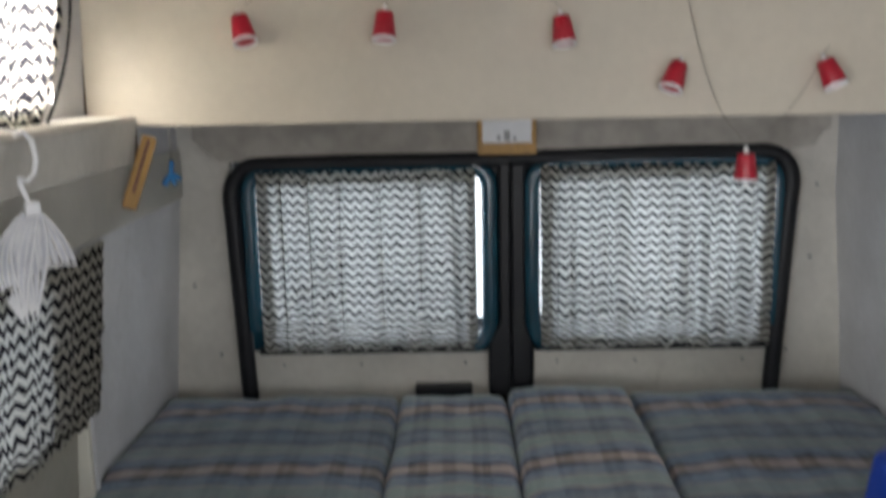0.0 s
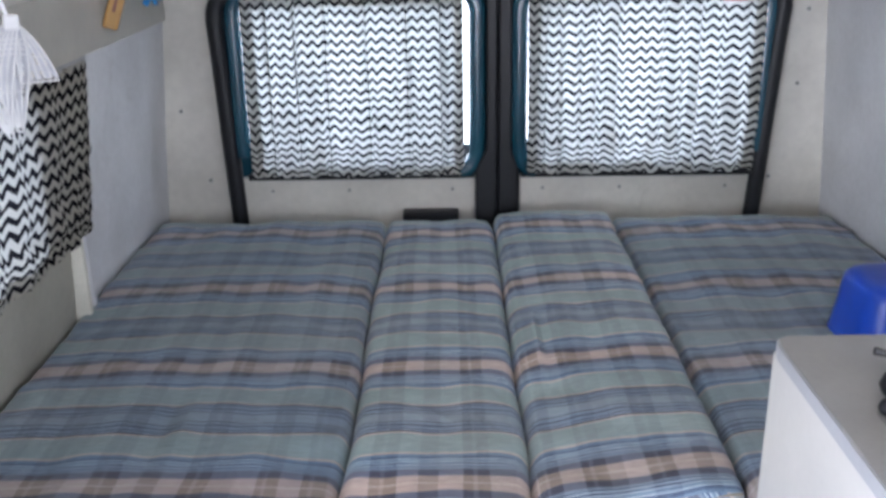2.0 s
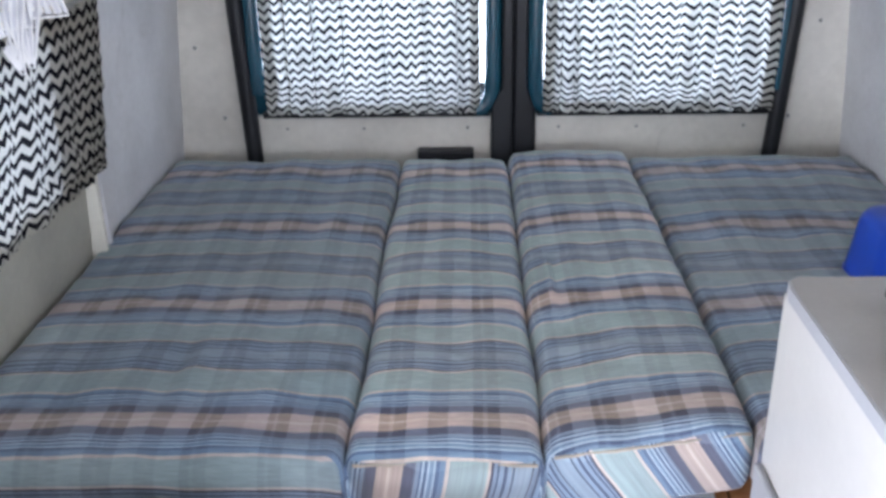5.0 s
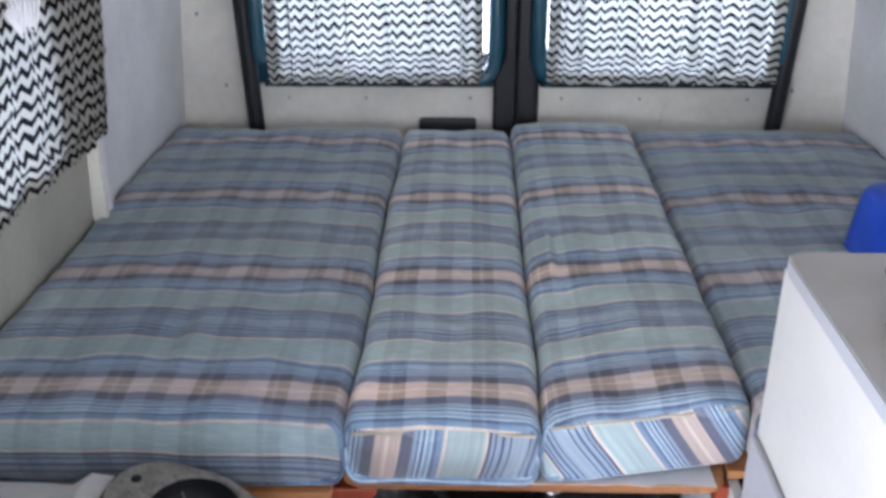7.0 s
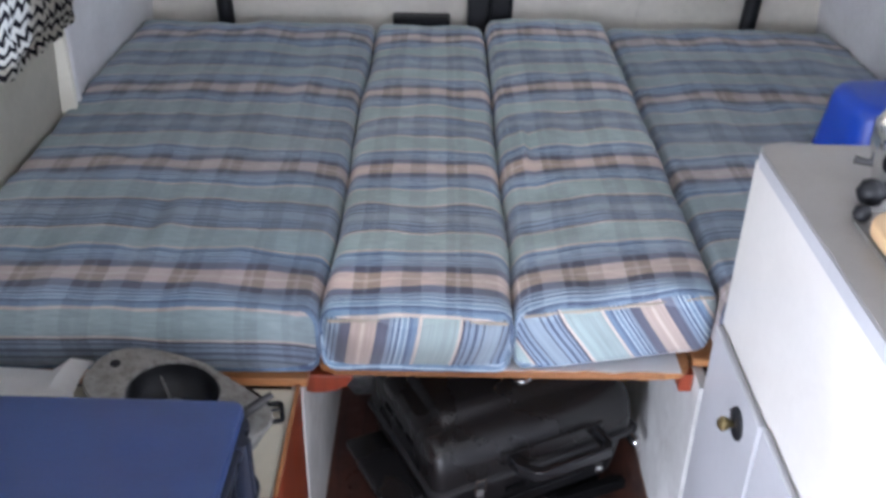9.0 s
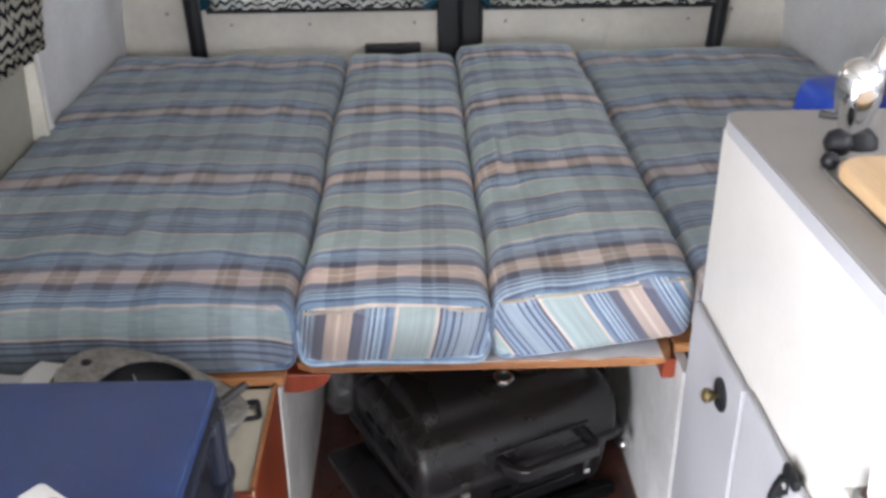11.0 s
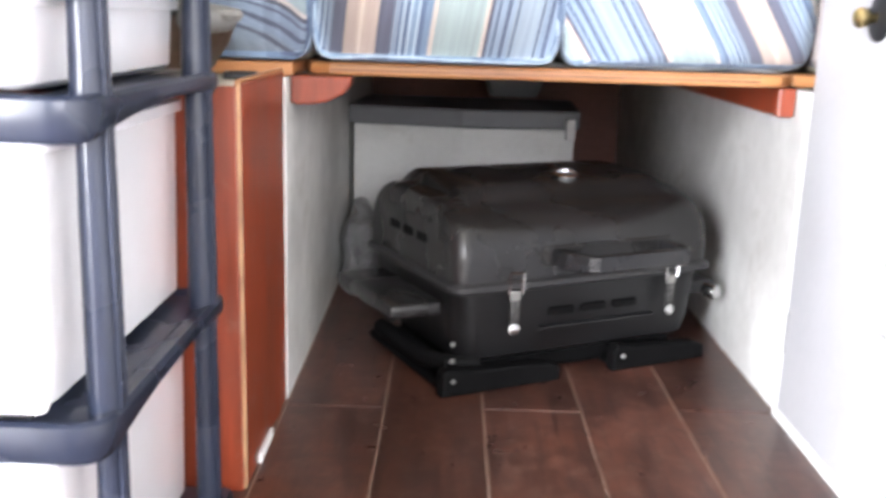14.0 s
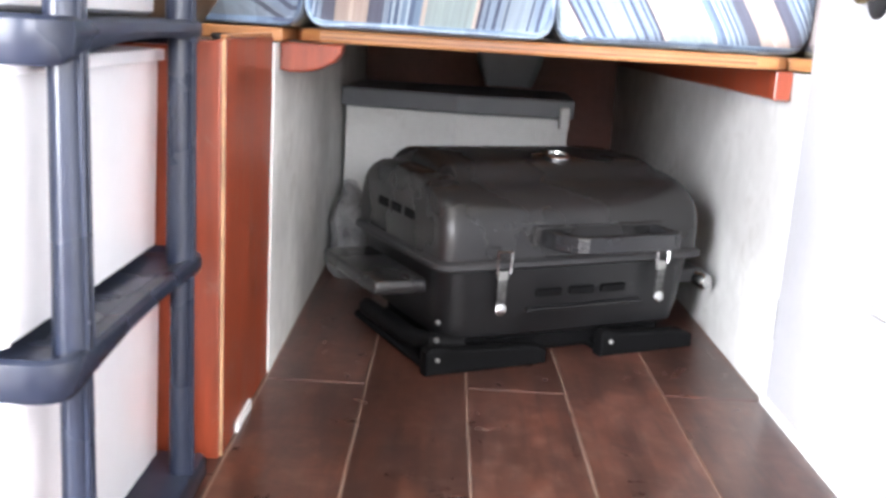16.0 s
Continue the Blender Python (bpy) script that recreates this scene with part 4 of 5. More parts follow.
LABEL_B = "plaid cushion in faded blue, teal and peach"
cushion("cushion", -1.0, -0.304, -0.022, 1.530, 0.468, 0.602, LABEL_B + ", wide, sagging and duller", seed=1, creases=((0.36, 0.30, 0.02, 0.10, -0.007), (0.52, 0.95, 0.03, 0.12, -0.006), (0.30, 0.62, 0.05, 0.03, 0.004)))
cushion("cushion", -0.301, 0.019, -0.014, 1.530, 0.468, 0.600, LABEL_B + ", narrow, striped end", True, seed=2)
cushion("cushion", 0.022, 0.376, -0.004, 1.530, 0.468, 0.604, LABEL_B + ", narrow, slightly askew", True, 0.075, seed=3, lift=0.02, creases=((0.050, 0.62, 0.012, 0.12, 0.010), (0.075, 0.78, 0.05, 0.02, 0.006), (0.06, 0.52, 0.05, 0.018, 0.005)))
cushion("cushion", 0.379, 1.052, 0.03, 1.530, 0.468, 0.602, LABEL_B + ", duller, beside the worktop", seed=4)

bed = thing("bed_base", "white panelled bench base bridged by a plywood board", "bed base")
rim = [(-0.321, 1.50), (-0.321, 0.072), (-0.311, 0.042), (-0.285, 0.028), (0.290, 0.028), (0.318, 0.034), (0.334, 0.050), (0.340, 0.078), (0.340, 1.50)]
part("bridge_board", slab(rim, "z", 0.449, 0.466, 0.004), M_EDGE, bed, "varnished plywood board with a rounded front")
part("ply_line", box((-0.284, 0.0272, 0.4545), (0.288, 0.031, 0.4575)), M_PLY, bed)
part("ply_line", box((-0.284, 0.0272, 0.4608), (0.288, 0.031, 0.4626)), M_PLY, bed)
part("tunnel_panel", box((-0.356, -0.004, 0.0), (-0.338, 1.42, 0.446)), M_TUNNEL, bed, "white painted side panel")
part("tunnel_panel", box((0.347, 0.012, 0.0), (0.365, 1.42, 0.446)), M_TUNNEL, bed, "white painted side panel")
part("bench_top", box((-1.0, -0.004, 0.448), (-0.329, 1.52, 0.465), 0.003), M_EDGE, bed)
part("bench_top", box((0.344, 0.070, 0.448), (1.05, 1.52, 0.465), 0.003), M_EDGE, bed)
part("back_panel", box((-0.338, 1.40, 0.0), (0.345, 1.42, 0.446)), M_BROWN, bed, "dark brown back panel")
part("bracket", slab([(-0.337, 0.447), (-0.255, 0.447), (-0.257, 0.436), (-0.266, 0.424), (-0.284, 0.414), (-0.306, 0.409), (-0.326, 0.408), (-0.337, 0.411)], "y", 0.030, 0.080, 0.003), M_ORANGE, bed, "orange-stained bearer")
part("bracket", slab([(0.050, 0.447), (1.30, 0.447), (1.30, 0.409), (0.050, 0.409)], "x", 0.322, 0.346, 0.003), M_ORANGE, bed, "orange-stained bearer")

liner = bmesh.new()
rows_l = [[liner.verts.new((-0.305 + 0.615 * i / 20, 0.036 + 0.07 * j + 0.003 * noise.noise(Vector((i * 0.8, j, 3))), 0.4674 + 0.0008 * noise.noise(Vector((i * 0.5, j, 4))))) for i in range(21)] for j in range(2)]
for i in range(20):
    liner.faces.new((rows_l[0][i], rows_l[0][i + 1], rows_l[1][i + 1], rows_l[1][i]))
bmesh.ops.solidify(liner, geom=liner.faces[:], thickness=-0.0006)
tagged(finish("grey_liner", liner, M_SHEET), "thin pale grey liner lying on the bed board", "liner")
sheet = bmesh.new()
rows_s = []
for j in range(3):
    rows_s.append([sheet.verts.new((-0.06 + 0.375 * i / 16 + (0.03 * noise.noise(Vector((j * 1.7, 2, 9))) if i == 0 else 0.0), 0.024 + 0.05 * j + 0.006 * noise.noise(Vector((i * 0.6, j, 1))), 0.4700 + 0.003 * noise.noise(Vector((i * 0.5, j, 7))))) for i in range(17)])
for j in range(2):
    for i in range(16):
        sheet.faces.new((rows_s[j][i], rows_s[j][i + 1], rows_s[j + 1][i + 1], rows_s[j + 1][i]))
bmesh.ops.solidify(sheet, geom=sheet.faces[:], thickness=-0.0015)
tagged(finish("paper_sheet", sheet, M_PAPER), "crumpled white paper sheet under the cushions", "paper")

# ---- low cupboard, with the fitting on it ----
cup = thing("low_cupboard", "low orange-stained plywood cupboard with a cream top", "cupboard")
part("side_panel", box((-0.3475, -0.266, 0.0), (-0.340, -0.0045, 0.454), 0.002), M_ORANGE, cup)
part("front_panel", box((-0.99, -0.278, 0.0), (-0.3425, -0.2665, 0.452), 0.002), M_ORANGE, cup)
part("corner_trim", sweep([(-0.3415, -0.2725, 0.002 + 0.452 * i / 12) for i in range(13)], [0.0022 + 0.003 * noise.noise(Vector((i, 0, 4))) for i in range(13)], 7), M_PALEWOOD, cup, "worn pale corner edge", True)
part("top", box((-0.99, -0.264, 0.432), (-0.3495, -0.008, 0.447), 0.002), M_LAM, cup, "cream laminate top")
part("top_edge", box((-0.3470, -0.264, 0.4545), (-0.3405, -0.008, 0.458), 0.001), M_EDGE, cup)
part("skirting", box((-0.3395, -0.205, 0.0), (-0.3365, -0.13, 0.012)), M_WHITEPL, cup)

stove = thing("camp_stove", "speckled grey camp stove with a wide black burner bowl", "camp stove", (-0.509, -0.138, 0.4475), -19)
stove.matrix_basis = pose(-0.513, -0.140, 0.4555, 0, 0, -19) @ pose(0, 0, 0, 0, 7, 0) @ Matrix.Diagonal((0.96, 0.96, 0.86, 1))
hull = bmesh.new()
tiers = []
for w, d, r, z in ((0.080, 0.030, 0.028, 0.0), (0.104, 0.048, 0.045, 0.004), (0.124, 0.062, 0.058, 0.028), (0.140, 0.072, 0.068, 0.062), (0.147, 0.076, 0.070, 0.0915)):
    tiers.append([hull.verts.new((x, y, z)) for x, y in round_rect(-w, -d, w, d, r, 8)])
for A, B in zip(tiers, tiers[1:]):
    for k in range(len(A)):
        hull.faces.new((A[k], A[(k + 1) % len(A)], B[(k + 1) % len(A)], B[k]))
hull.faces.new(tiers[0][::-1])
part("body", hull, M_BRONZE, stove, "browned metal hull", True)
plate = bmesh.new()
hole_x, n_p = -0.012, 48
levels = []
for z, grow, well in ((0.092, -0.004, 0.072), (0.100, 0.0, 0.0725), (0.106, -0.003, 0.075)):
    ring_o, ring_i = [], []
    for k in range(n_p):
        a = 2 * math.pi * k / n_p
        c, s = math.cos(a), math.sin(a)
        half_l, half_w = 0.160 + grow, (0.086 if c < 0 else 0.086 - 0.022 * c) + grow
        r = (abs(c / half_l) ** 2.7 + abs(s / half_w) ** 2.7) ** (-1 / 2.7)
        ring_o.append(plate.verts.new((r * c, r * s, z)))
        ring_i.append(plate.verts.new((hole_x + well * c, well * s, z)))
    levels.append((ring_o, ring_i))
for k in range(n_p):
    q = (k + 1) % n_p
    for (ao, ai), (bo, bi) in zip(levels, levels[1:]):
        plate.faces.new((ao[k], ao[q], bo[q], bo[k]))
        plate.faces.new((ai[q], ai[k], bi[k], bi[q]))
    plate.faces.new((levels[-1][0][k], levels[-1][0][q], levels[-1][1][q], levels[-1][1][k]))
    plate.faces.new((levels[0][0][q], levels[0][0][k], levels[0][1][k], levels[0][1][q]))
part("plate", plate, M_PEBBLE, stove)
bowl = part("bowl", shifted(spin([(0.0725, 0.0), (0.070, -0.020), (0.055, -0.045), (0.030, -0.055), (0.002, -0.056)], 36, False), pose(hole_x, 0, 0.101)), M_BLACK, stove, "black burner bowl", True)
part("burner", shifted(spin([(0.022, -0.050), (0.024, -0.034), (0.016, -0.028), (0.003, -0.027)], 20), pose(hole_x, 0, 0.101)), M_GRILLGREY, bowl, "", True)
for a in (20, 140, 260):
    part("pan_arm", sweep([(hole_x + 0.018 * math.cos(radians(a)), 0.018 * math.sin(radians(a)), 0.074), (hole_x + 0.064 * math.cos(radians(a)), 0.064 * math.sin(radians(a)), 0.082)], 0.0018, 6), M_CASTGREY, bowl, "thin wire pan arm")
part("bolt_hole", shifted(spin([(0.0085, 0.0), (0.0085, 0.002), (0.004, 0.003)], 14), pose(-0.128, 0.014, 0.1055)), M_BLACK, stove)
part("end_roll", shifted(spin([(0.004, -0.042), (0.016, -0.040), (0.018, 0.0), (0.016, 0.030), (0.004, 0.032)], 16), pose(0.138, -0.030, 0.092, 90, 0, 0)), M_CASTGREY, stove, "", True)
part("lever", sweep([(0.112, -0.012, 0.104), (0.120, -0.006, 0.122), (0.134, 0.010, 0.136), (0.150, 0.026, 0.152)], [0.007, 0.008, 0.008, 0.006], 10, False, 0.7, (0, 1, 0)), M_GRILLGREY, stove, "dark lever", True)

buckle = thing("strap_buckle", "small black plastic buckle lying on the cupboard", "buckle", (-0.380, -0.075, 0.4475), 12)
part("ring", sweep([(x, y, 0.004) for x, y in round_rect(-0.018, -0.022, 0.018, 0.022, 0.005, 3)], 0.0042, 8, True), M_BLACK, buckle, "", True)
part("prong", sweep([(-0.018, 0.004, 0.005), (0.018, 0.004, 0.006)], 0.0024, 8), M_BLACK, buckle)
paper = bmesh.new()
g = [[paper.verts.new((-0.95 + 0.285 * i / 8, -0.235 + 0.185 * j / 6, 0.485 + 0.052 * math.sin(0.8 + i * 0.22) * math.sin(0.3 + j * 0.36) + (0.030 if i > 6 and j > 2 else 0.0) + 0.004 * noise.noise(Vector((i, j, 2))))) for i in range(9)] for j in range(7)]
for j in range(6):
    for i in range(8):
        paper.faces.new((g[j][i], g[j][i + 1], g[j + 1][i + 1], g[j + 1][i]))
bmesh.ops.solidify(paper, geom=paper.faces[:], thickness=-0.001)
tagged(finish("paper_towel", paper, M_PAPER, smooth=True), "loose white paper lying on the cupboard", "paper")

# ---- drawer cart ----
cart = thing("drawer_cart", "navy plastic drawer cart with milky clear drawers", "drawer cart", (-0.536, -0.503, 0.0), -0.8)
CW, CD, CF, PX, PY = 0.19, 0.185, 0.150, 0.172, 0.138
for sx in (-1, 1):
    for sy in (-1, 1):
        for za, zb, ra, rb in ((0.0, 0.238, 0.0120, 0.0092), (0.246, 0.457, 0.0136, 0.0108), (0.465, 0.548, 0.0132, 0.0114), (0.557, 0.655, 0.0132, 0.0114)):
            pts = [(PX + 0.003 if sx > 0 else -0.232, PY if sy > 0 else 0.018 - PY, za + (zb - za) * i / 3) for i in range(4)]
            post = part("post", sweep(pts, [ra + (rb - ra) * i / 3 for i in range(4)], 12, False, 1.15, (0, 1, 0)), M_FRAME, cart, "", True)
            if sx > 0:
                for dy in (-0.35, 0.35):
                    part("rib", sweep([(q[0] + ra * 0.86, q[1] + dy * ra, q[2]) for q in (pts[0], pts[-1])], 0.0022, 6), M_FRAME, post, "", True)
lid_o = round_rect(-0.240, -0.200, 0.172, 0.200, 0.016, 5)
part("top", slab(lid_o, "z", 0.650, 0.672, 0.007), M_NAVY, cart, "flat navy plastic lid", True)
part("top_skirt", slab(round_rect(-0.247, -0.196, 0.180, 0.196, 0.02, 5), "z", 0.636, 0.6525, 0.006), M_FRAME, cart, "dark lid skirt", True)


def band(z, tall):
    """One moulded ring round the cart at a shelf: an arched lower edge along its sides, rounded front corners."""
    ring = round_rect(-0.250, -CF - 0.012, CW, CD, 0.030, 6)
    ring = [p for a, b in zip(ring, ring[1:] + ring[:1]) for p in ([(a[0] + (b[0] - a[0]) * k / 14, a[1] + (b[1] - a[1]) * k / 14) for k in range(14)] if math.dist(a, b) > 0.1 else [a])]
    bm, rows = bmesh.new(), []
    for i, (x, y) in enumerate(ring):
        (xa, ya), (xb, yb) = ring[i - 1], ring[(i + 1) % len(ring)]
        out = Vector((yb - ya, xa - xb)).normalized()
        along = (y + CF) / (CF + CD)
        arch = 0.42 * max(0.0, math.sin(math.pi * min(1.0, max(0.0, along)))) ** 0.7 if abs(out.x) > 0.8 else 0.0
        low = z - tall * (1 - arch) + 0.006 * max(0.0, along)
        rows.append([bm.verts.new((x + out.x * d, y + out.y * d, h)) for d, h in ((-0.020, z - 0.004), (-0.005, z), (-0.001, z - 0.003), (0.0, z - 0.010), (-0.001, low + 0.005), (-0.004, low), (-0.009, low + 0.001), (-0.011, z - 0.012), (-0.020, z - 0.012))])
    for A, B in zip(rows, rows[1:] + rows[:1]):
        for k in range(9):
            bm.faces.new((A[k], B[k], B[(k + 1) % 9], A[(k + 1) % 9]))
    part("shelf_rail", bm, M_FRAME, cart, "glossy moulded shelf rail", True)
    for lip_x in (0.150, -0.210):
        part("shelf_lip", box((lip_x - 0.022, -CF + 0.004, z - 0.016), (lip_x + 0.022, CD - 0.004, z - 0.004), 0.003), M_FRAME, cart)


def drawer(z0, z1):
    """An open tray with thin walls, and a folded lip."""
    x0, x1, y0, y1, w = -0.208, PX - 0.024, -CF + 0.002, CD - 0.012, 0.003
    tray = bmesh.new()
    rings = []
    for grow, z in ((-0.010, z0), (-0.004, z0 + 0.004), (0.0, z1), (0.006, z1), (0.006, z1 - 0.010), (0.004, z1 - 0.010), (0.004, z1 - w), (-w, z1 - w), (-0.007, z0 + 0.006), (-0.014, z0 + w)):
        rings.append([tray.verts.new((x, y, z)) for x, y in round_rect(x0 - grow, y0 - grow, x1 + grow, y1 + grow, 0.016 + grow, 4)])
    for A, B in zip(rings, rings[1:]):
        for k in range(len(A)):
            tray.faces.new((A[k], A[(k + 1) % len(A)], B[(k + 1) % len(A)], B[k]))
    tray.faces.new(rings[0][::-1])
    tray.faces.new(rings[-1])
    d = part("drawer", tray, M_DRAWER, cart, "milky clear plastic drawer", True)
    part("drawer_front", box((x0 - 0.004, y0 - 0.020, z0 + 0.006), (x1 + 0.004, y0 - 0.0065, z1 - 0.012), 0.006), M_DRAWER, d, "", True)


for z in (0.250, 0.471, 0.562):
    band(z, 0.031)
part("base_rail", box((-0.25, -CF, 0.0), (CW, CD, 0.030), 0.008), M_FRAME, cart, "", True)
drawer(0.032, 0.226)
drawer(0.252, 0.443)
drawer(0.472, 0.536)
drawer(0.563, 0.632)

folded = thing("folded_cloth", "folded tan cloth lying in the drawer", "cloth", (-0.536, -0.503, 0.476), -0.8)
part("fold", rounded_block(-0.03, 0.02, 0.012, 0.150, 0.120, 0.011), M_TAN, folded, "", True)
part("fold", rounded_block(-0.03, 0.045, 0.032, 0.145, 0.090, 0.008), M_TAN, folded, "", True)
packet = thing("purple_packet", "purple packet lying on the folded cloth", "packet", (-0.536, -0.503, 0.5175), 3)
part("body", rounded_block(0.040, 0.020, 0.009, 0.078, 0.085, 0.008), M_PURPLE, packet, "", True)
linen = thing("white_linen", "white linen stacked in the lower drawer", "linen", (-0.536, -0.503, 0.036), -0.8)
for k in range(4):
    part("fold", rounded_block(-0.03 + 0.004 * (k % 2), 0.0, 0.0165 + 0.033 * k, 0.150, 0.132 - 0.008 * (k % 3), 0.016), M_PAPER, linen, "", True)
jumper = thing("folded_jumper", "pale lilac jumper folded in the middle drawer", "jumper", (-0.536, -0.503, 0.256), -0.8)
for k in range(3):
    part("fold", rounded_block(-0.03, 0.006 * k, 0.0205 + 0.041 * k, 0.150, 0.132 - 0.006 * k, 0.020), M_LILAC, jumper, "", True)

can = thing("white_case", "small white moulded plastic case lying on the cart", "case", (-0.466, -0.582, 0.6725), -38)
shell = part("shell", rounded_shell([(0.060, 0.016, 0.006, 0.0), (0.064, 0.020, 0.008, 0.005), (0.064, 0.020, 0.008, 0.018), (0.061, 0.016, 0.007, 0.025), (0.054, 0.010, 0.005, 0.027)]), M_WHITEPL, can, "", True)
part("recess", shifted(spin([(0.0, 0.0), (0.009, 0.0), (0.009, 0.0012), (0.007, 0.0016), (0.0, 0.0012)], 18), pose(-0.020, 0.0, 0.0268)), M_CASTGREY, shell, "dark oval recess", True)
part("end_cap", rounded_block(0.0655, 0.0, 0.012, 0.004, 0.014, 0.008), M_VEIL, can, "pale end cap", True)

# ---- kitchen unit ----
kit = thing("kitchen_unit", "white painted kitchen unit with pale grey drawers", "kitchen unit", (0.011, 0, 0))
part("front_panel", box((0.346, -1.60, 0.0), (0.362, -0.003, 0.893), 0.003), M_GLOSS, kit, "white gloss front")
part("end_panel", box((0.3625, -0.024, 0.0), (0.86, -0.008, 0.893), 0.002), M_GLOSS, kit, "white end panel")
part("plinth", box((0.330, -0.60, 0.0), (0.3455, -0.004, 0.0115), 0.001), M_WHITEPL, kit)
dr = part("door", box((0.333, -0.262, 0.012), (0.3445, -0.012, 0.600), 0.003), M_GREYPAINT, kit, "pale grey door")


def at_face(y, z):
    return pose(0.333, y, z, 0, -90, 0)


part("backplate", shifted(spin([(0.026, 0.0), (0.026, 0.003), (0.020, 0.006), (0.008, 0.007)], 26), at_face(-0.186, 0.540)), M_BLACK, dr, "black round backplate", True)
part("knob", shifted(spin([(0.006, 0.005), (0.006, 0.012), (0.0105, 0.017), (0.0115, 0.024), (0.007, 0.029), (0.003, 0.030)], 18), at_face(-0.186, 0.540)), M_BRASS, dr, "aged brass knob", True)
part("hinge", box((0.335, -0.0115, 0.09), (0.345, -0.004, 0.15), 0.002), M_STEEL, kit)
for z0, z1 in ((0.420, 0.606), (0.219, 0.409), (0.014, 0.208)):
    dw = part("drawer", box((0.334, -0.560, z0), (0.3445, -0.270, z1), 0.003), M_GREYPAINT, kit, "pale grey drawer front")
    la = part("latch", shifted(box((-0.010, -0.020, -0.007), (0.0, 0.020, 0.010), 0.004), pose(0.336, -0.455, z1 + 0.004, 0, 0, 0)), M_BLACK, dw, "black plastic push latch")
    face = [(0.334, 0.0), (0.319, -0.003), (0.308, -0.020), (0.302, -0.042), (0.303, -0.062), (0.309, -0.080), (0.318, -0.091), (0.326, -0.092), (0.327, -0.084), (0.319, -0.081), (0.313, -0.068), (0.3115, -0.050), (0.315, -0.040), (0.324, -0.036), (0.334, -0.034)]
    part("pull", slab([(0.334 - 0.68 * (0.334 - x), z1 + 0.80 * z) for x, z in face], "y", -0.4505, -0.4375, 0.003), M_BLACK, la, "curved black pull")
    part("rod", sweep([(0.3275, -0.444, z1 - 0.029), (0.3268, -0.444, z1 - 0.069)], 0.0028, 8), M_STEEL, la, "thin steel rod", True)
    # glint at the top of the pull, added as a small steel plate
    part("glint_plate", box((0.3225, -0.4535, z1 - 0.016), (0.3285, -0.4345, z1 - 0.006), 0.002), M_STEEL, la, "small steel plate added for a glint")

top_o = [(0.356, -1.62), (0.356, -0.035), (0.361, -0.012), (0.376, -0.002), (0.87, -0.002), (0.87, -1.62)]
counter = thing("worktop", "grey laminate worktop with a pale edge", "worktop")
part("board", slab(top_o, "z", 0.8945, 0.9165, 0.0), M_COUNTER, counter)
edge_o = [(0.3525, -1.62), (0.3525, -0.036), (0.3585, -0.010), (0.3755, 0.0015), (0.8725, 0.0015), (0.8725, -1.62)]
part("edging", slab(edge_o, "z", 0.8938, 0.9145, 0.0), M_GREYPAINT, counter, "pale plastic edging")

sink = thing("sink", "stainless steel sink set in the worktop", "sink")
part("rim", slab(round_rect(0.440, -0.66, 0.80, -0.235, 0.03), "z", 0.9168, 0.921, 0.001), M_STEEL, sink)
part("gasket", sweep([(p[0], p[1], 0.9175) for p in round_rect(0.412, -0.663, 0.803, -0.205, 0.033)], 0.003, 6, True), M_CASTGREY, sink)
cutb = thing("chopping_board", "rounded beech chopping board lying over the sink", "chopping board")
part("board", slab(round_rect(0.412, -0.54, 0.72, -0.245, 0.045, 8), "z", 0.9215, 0.940, 0.005), M_WOODLIGHT, cutb)
tap = thing("tap", "chrome tap with black base and knobs", "tap", (0.490, -0.150, 0.9165), 0)
part("base", spin([(0.028, 0.0), (0.026, 0.012), (0.016, 0.022)], 20), M_BLACK, tap, "black base", True)
part("body", shifted(spin([(0.017, 0.016), (0.021, 0.030), (0.027, 0.052), (0.030, 0.066), (0.030, 0.096), (0.022, 0.112), (0.008, 0.118)], 24), pose(-0.008, 0.004, 0.0)), M_CHROME, tap, "chrome body", True)
part("spout", sweep([(0.0, 0.0, 0.085), (0.022, 0.008, 0.135), (0.045, 0.004, 0.16), (0.085, -0.03, 0.162), (0.105, -0.05, 0.135)], [0.014, 0.013, 0.012, 0.011, 0.010], 12), M_CHROME, tap, "chrome spout", True)
part("lever", sweep([(-0.022, 0.004, 0.040), (-0.036, 0.010, 0.038), (-0.050, 0.014, 0.040)], [0.006, 0.005, 0.006], 8), M_GRILLGREY, tap, "dark lever", True)
for q, r in (((-0.044, -0.041, 0.019), 1.2), ((-0.070, -0.084, 0.0115), 0.75)):
    part("knob", shifted(spin([(0.003 * r, -0.015 * r), (0.012 * r, -0.010 * r), (0.016 * r, 0.0), (0.012 * r, 0.011 * r), (0.003 * r, 0.016 * r)], 16), pose(*q)), M_BLACK, tap, "black knob", True)

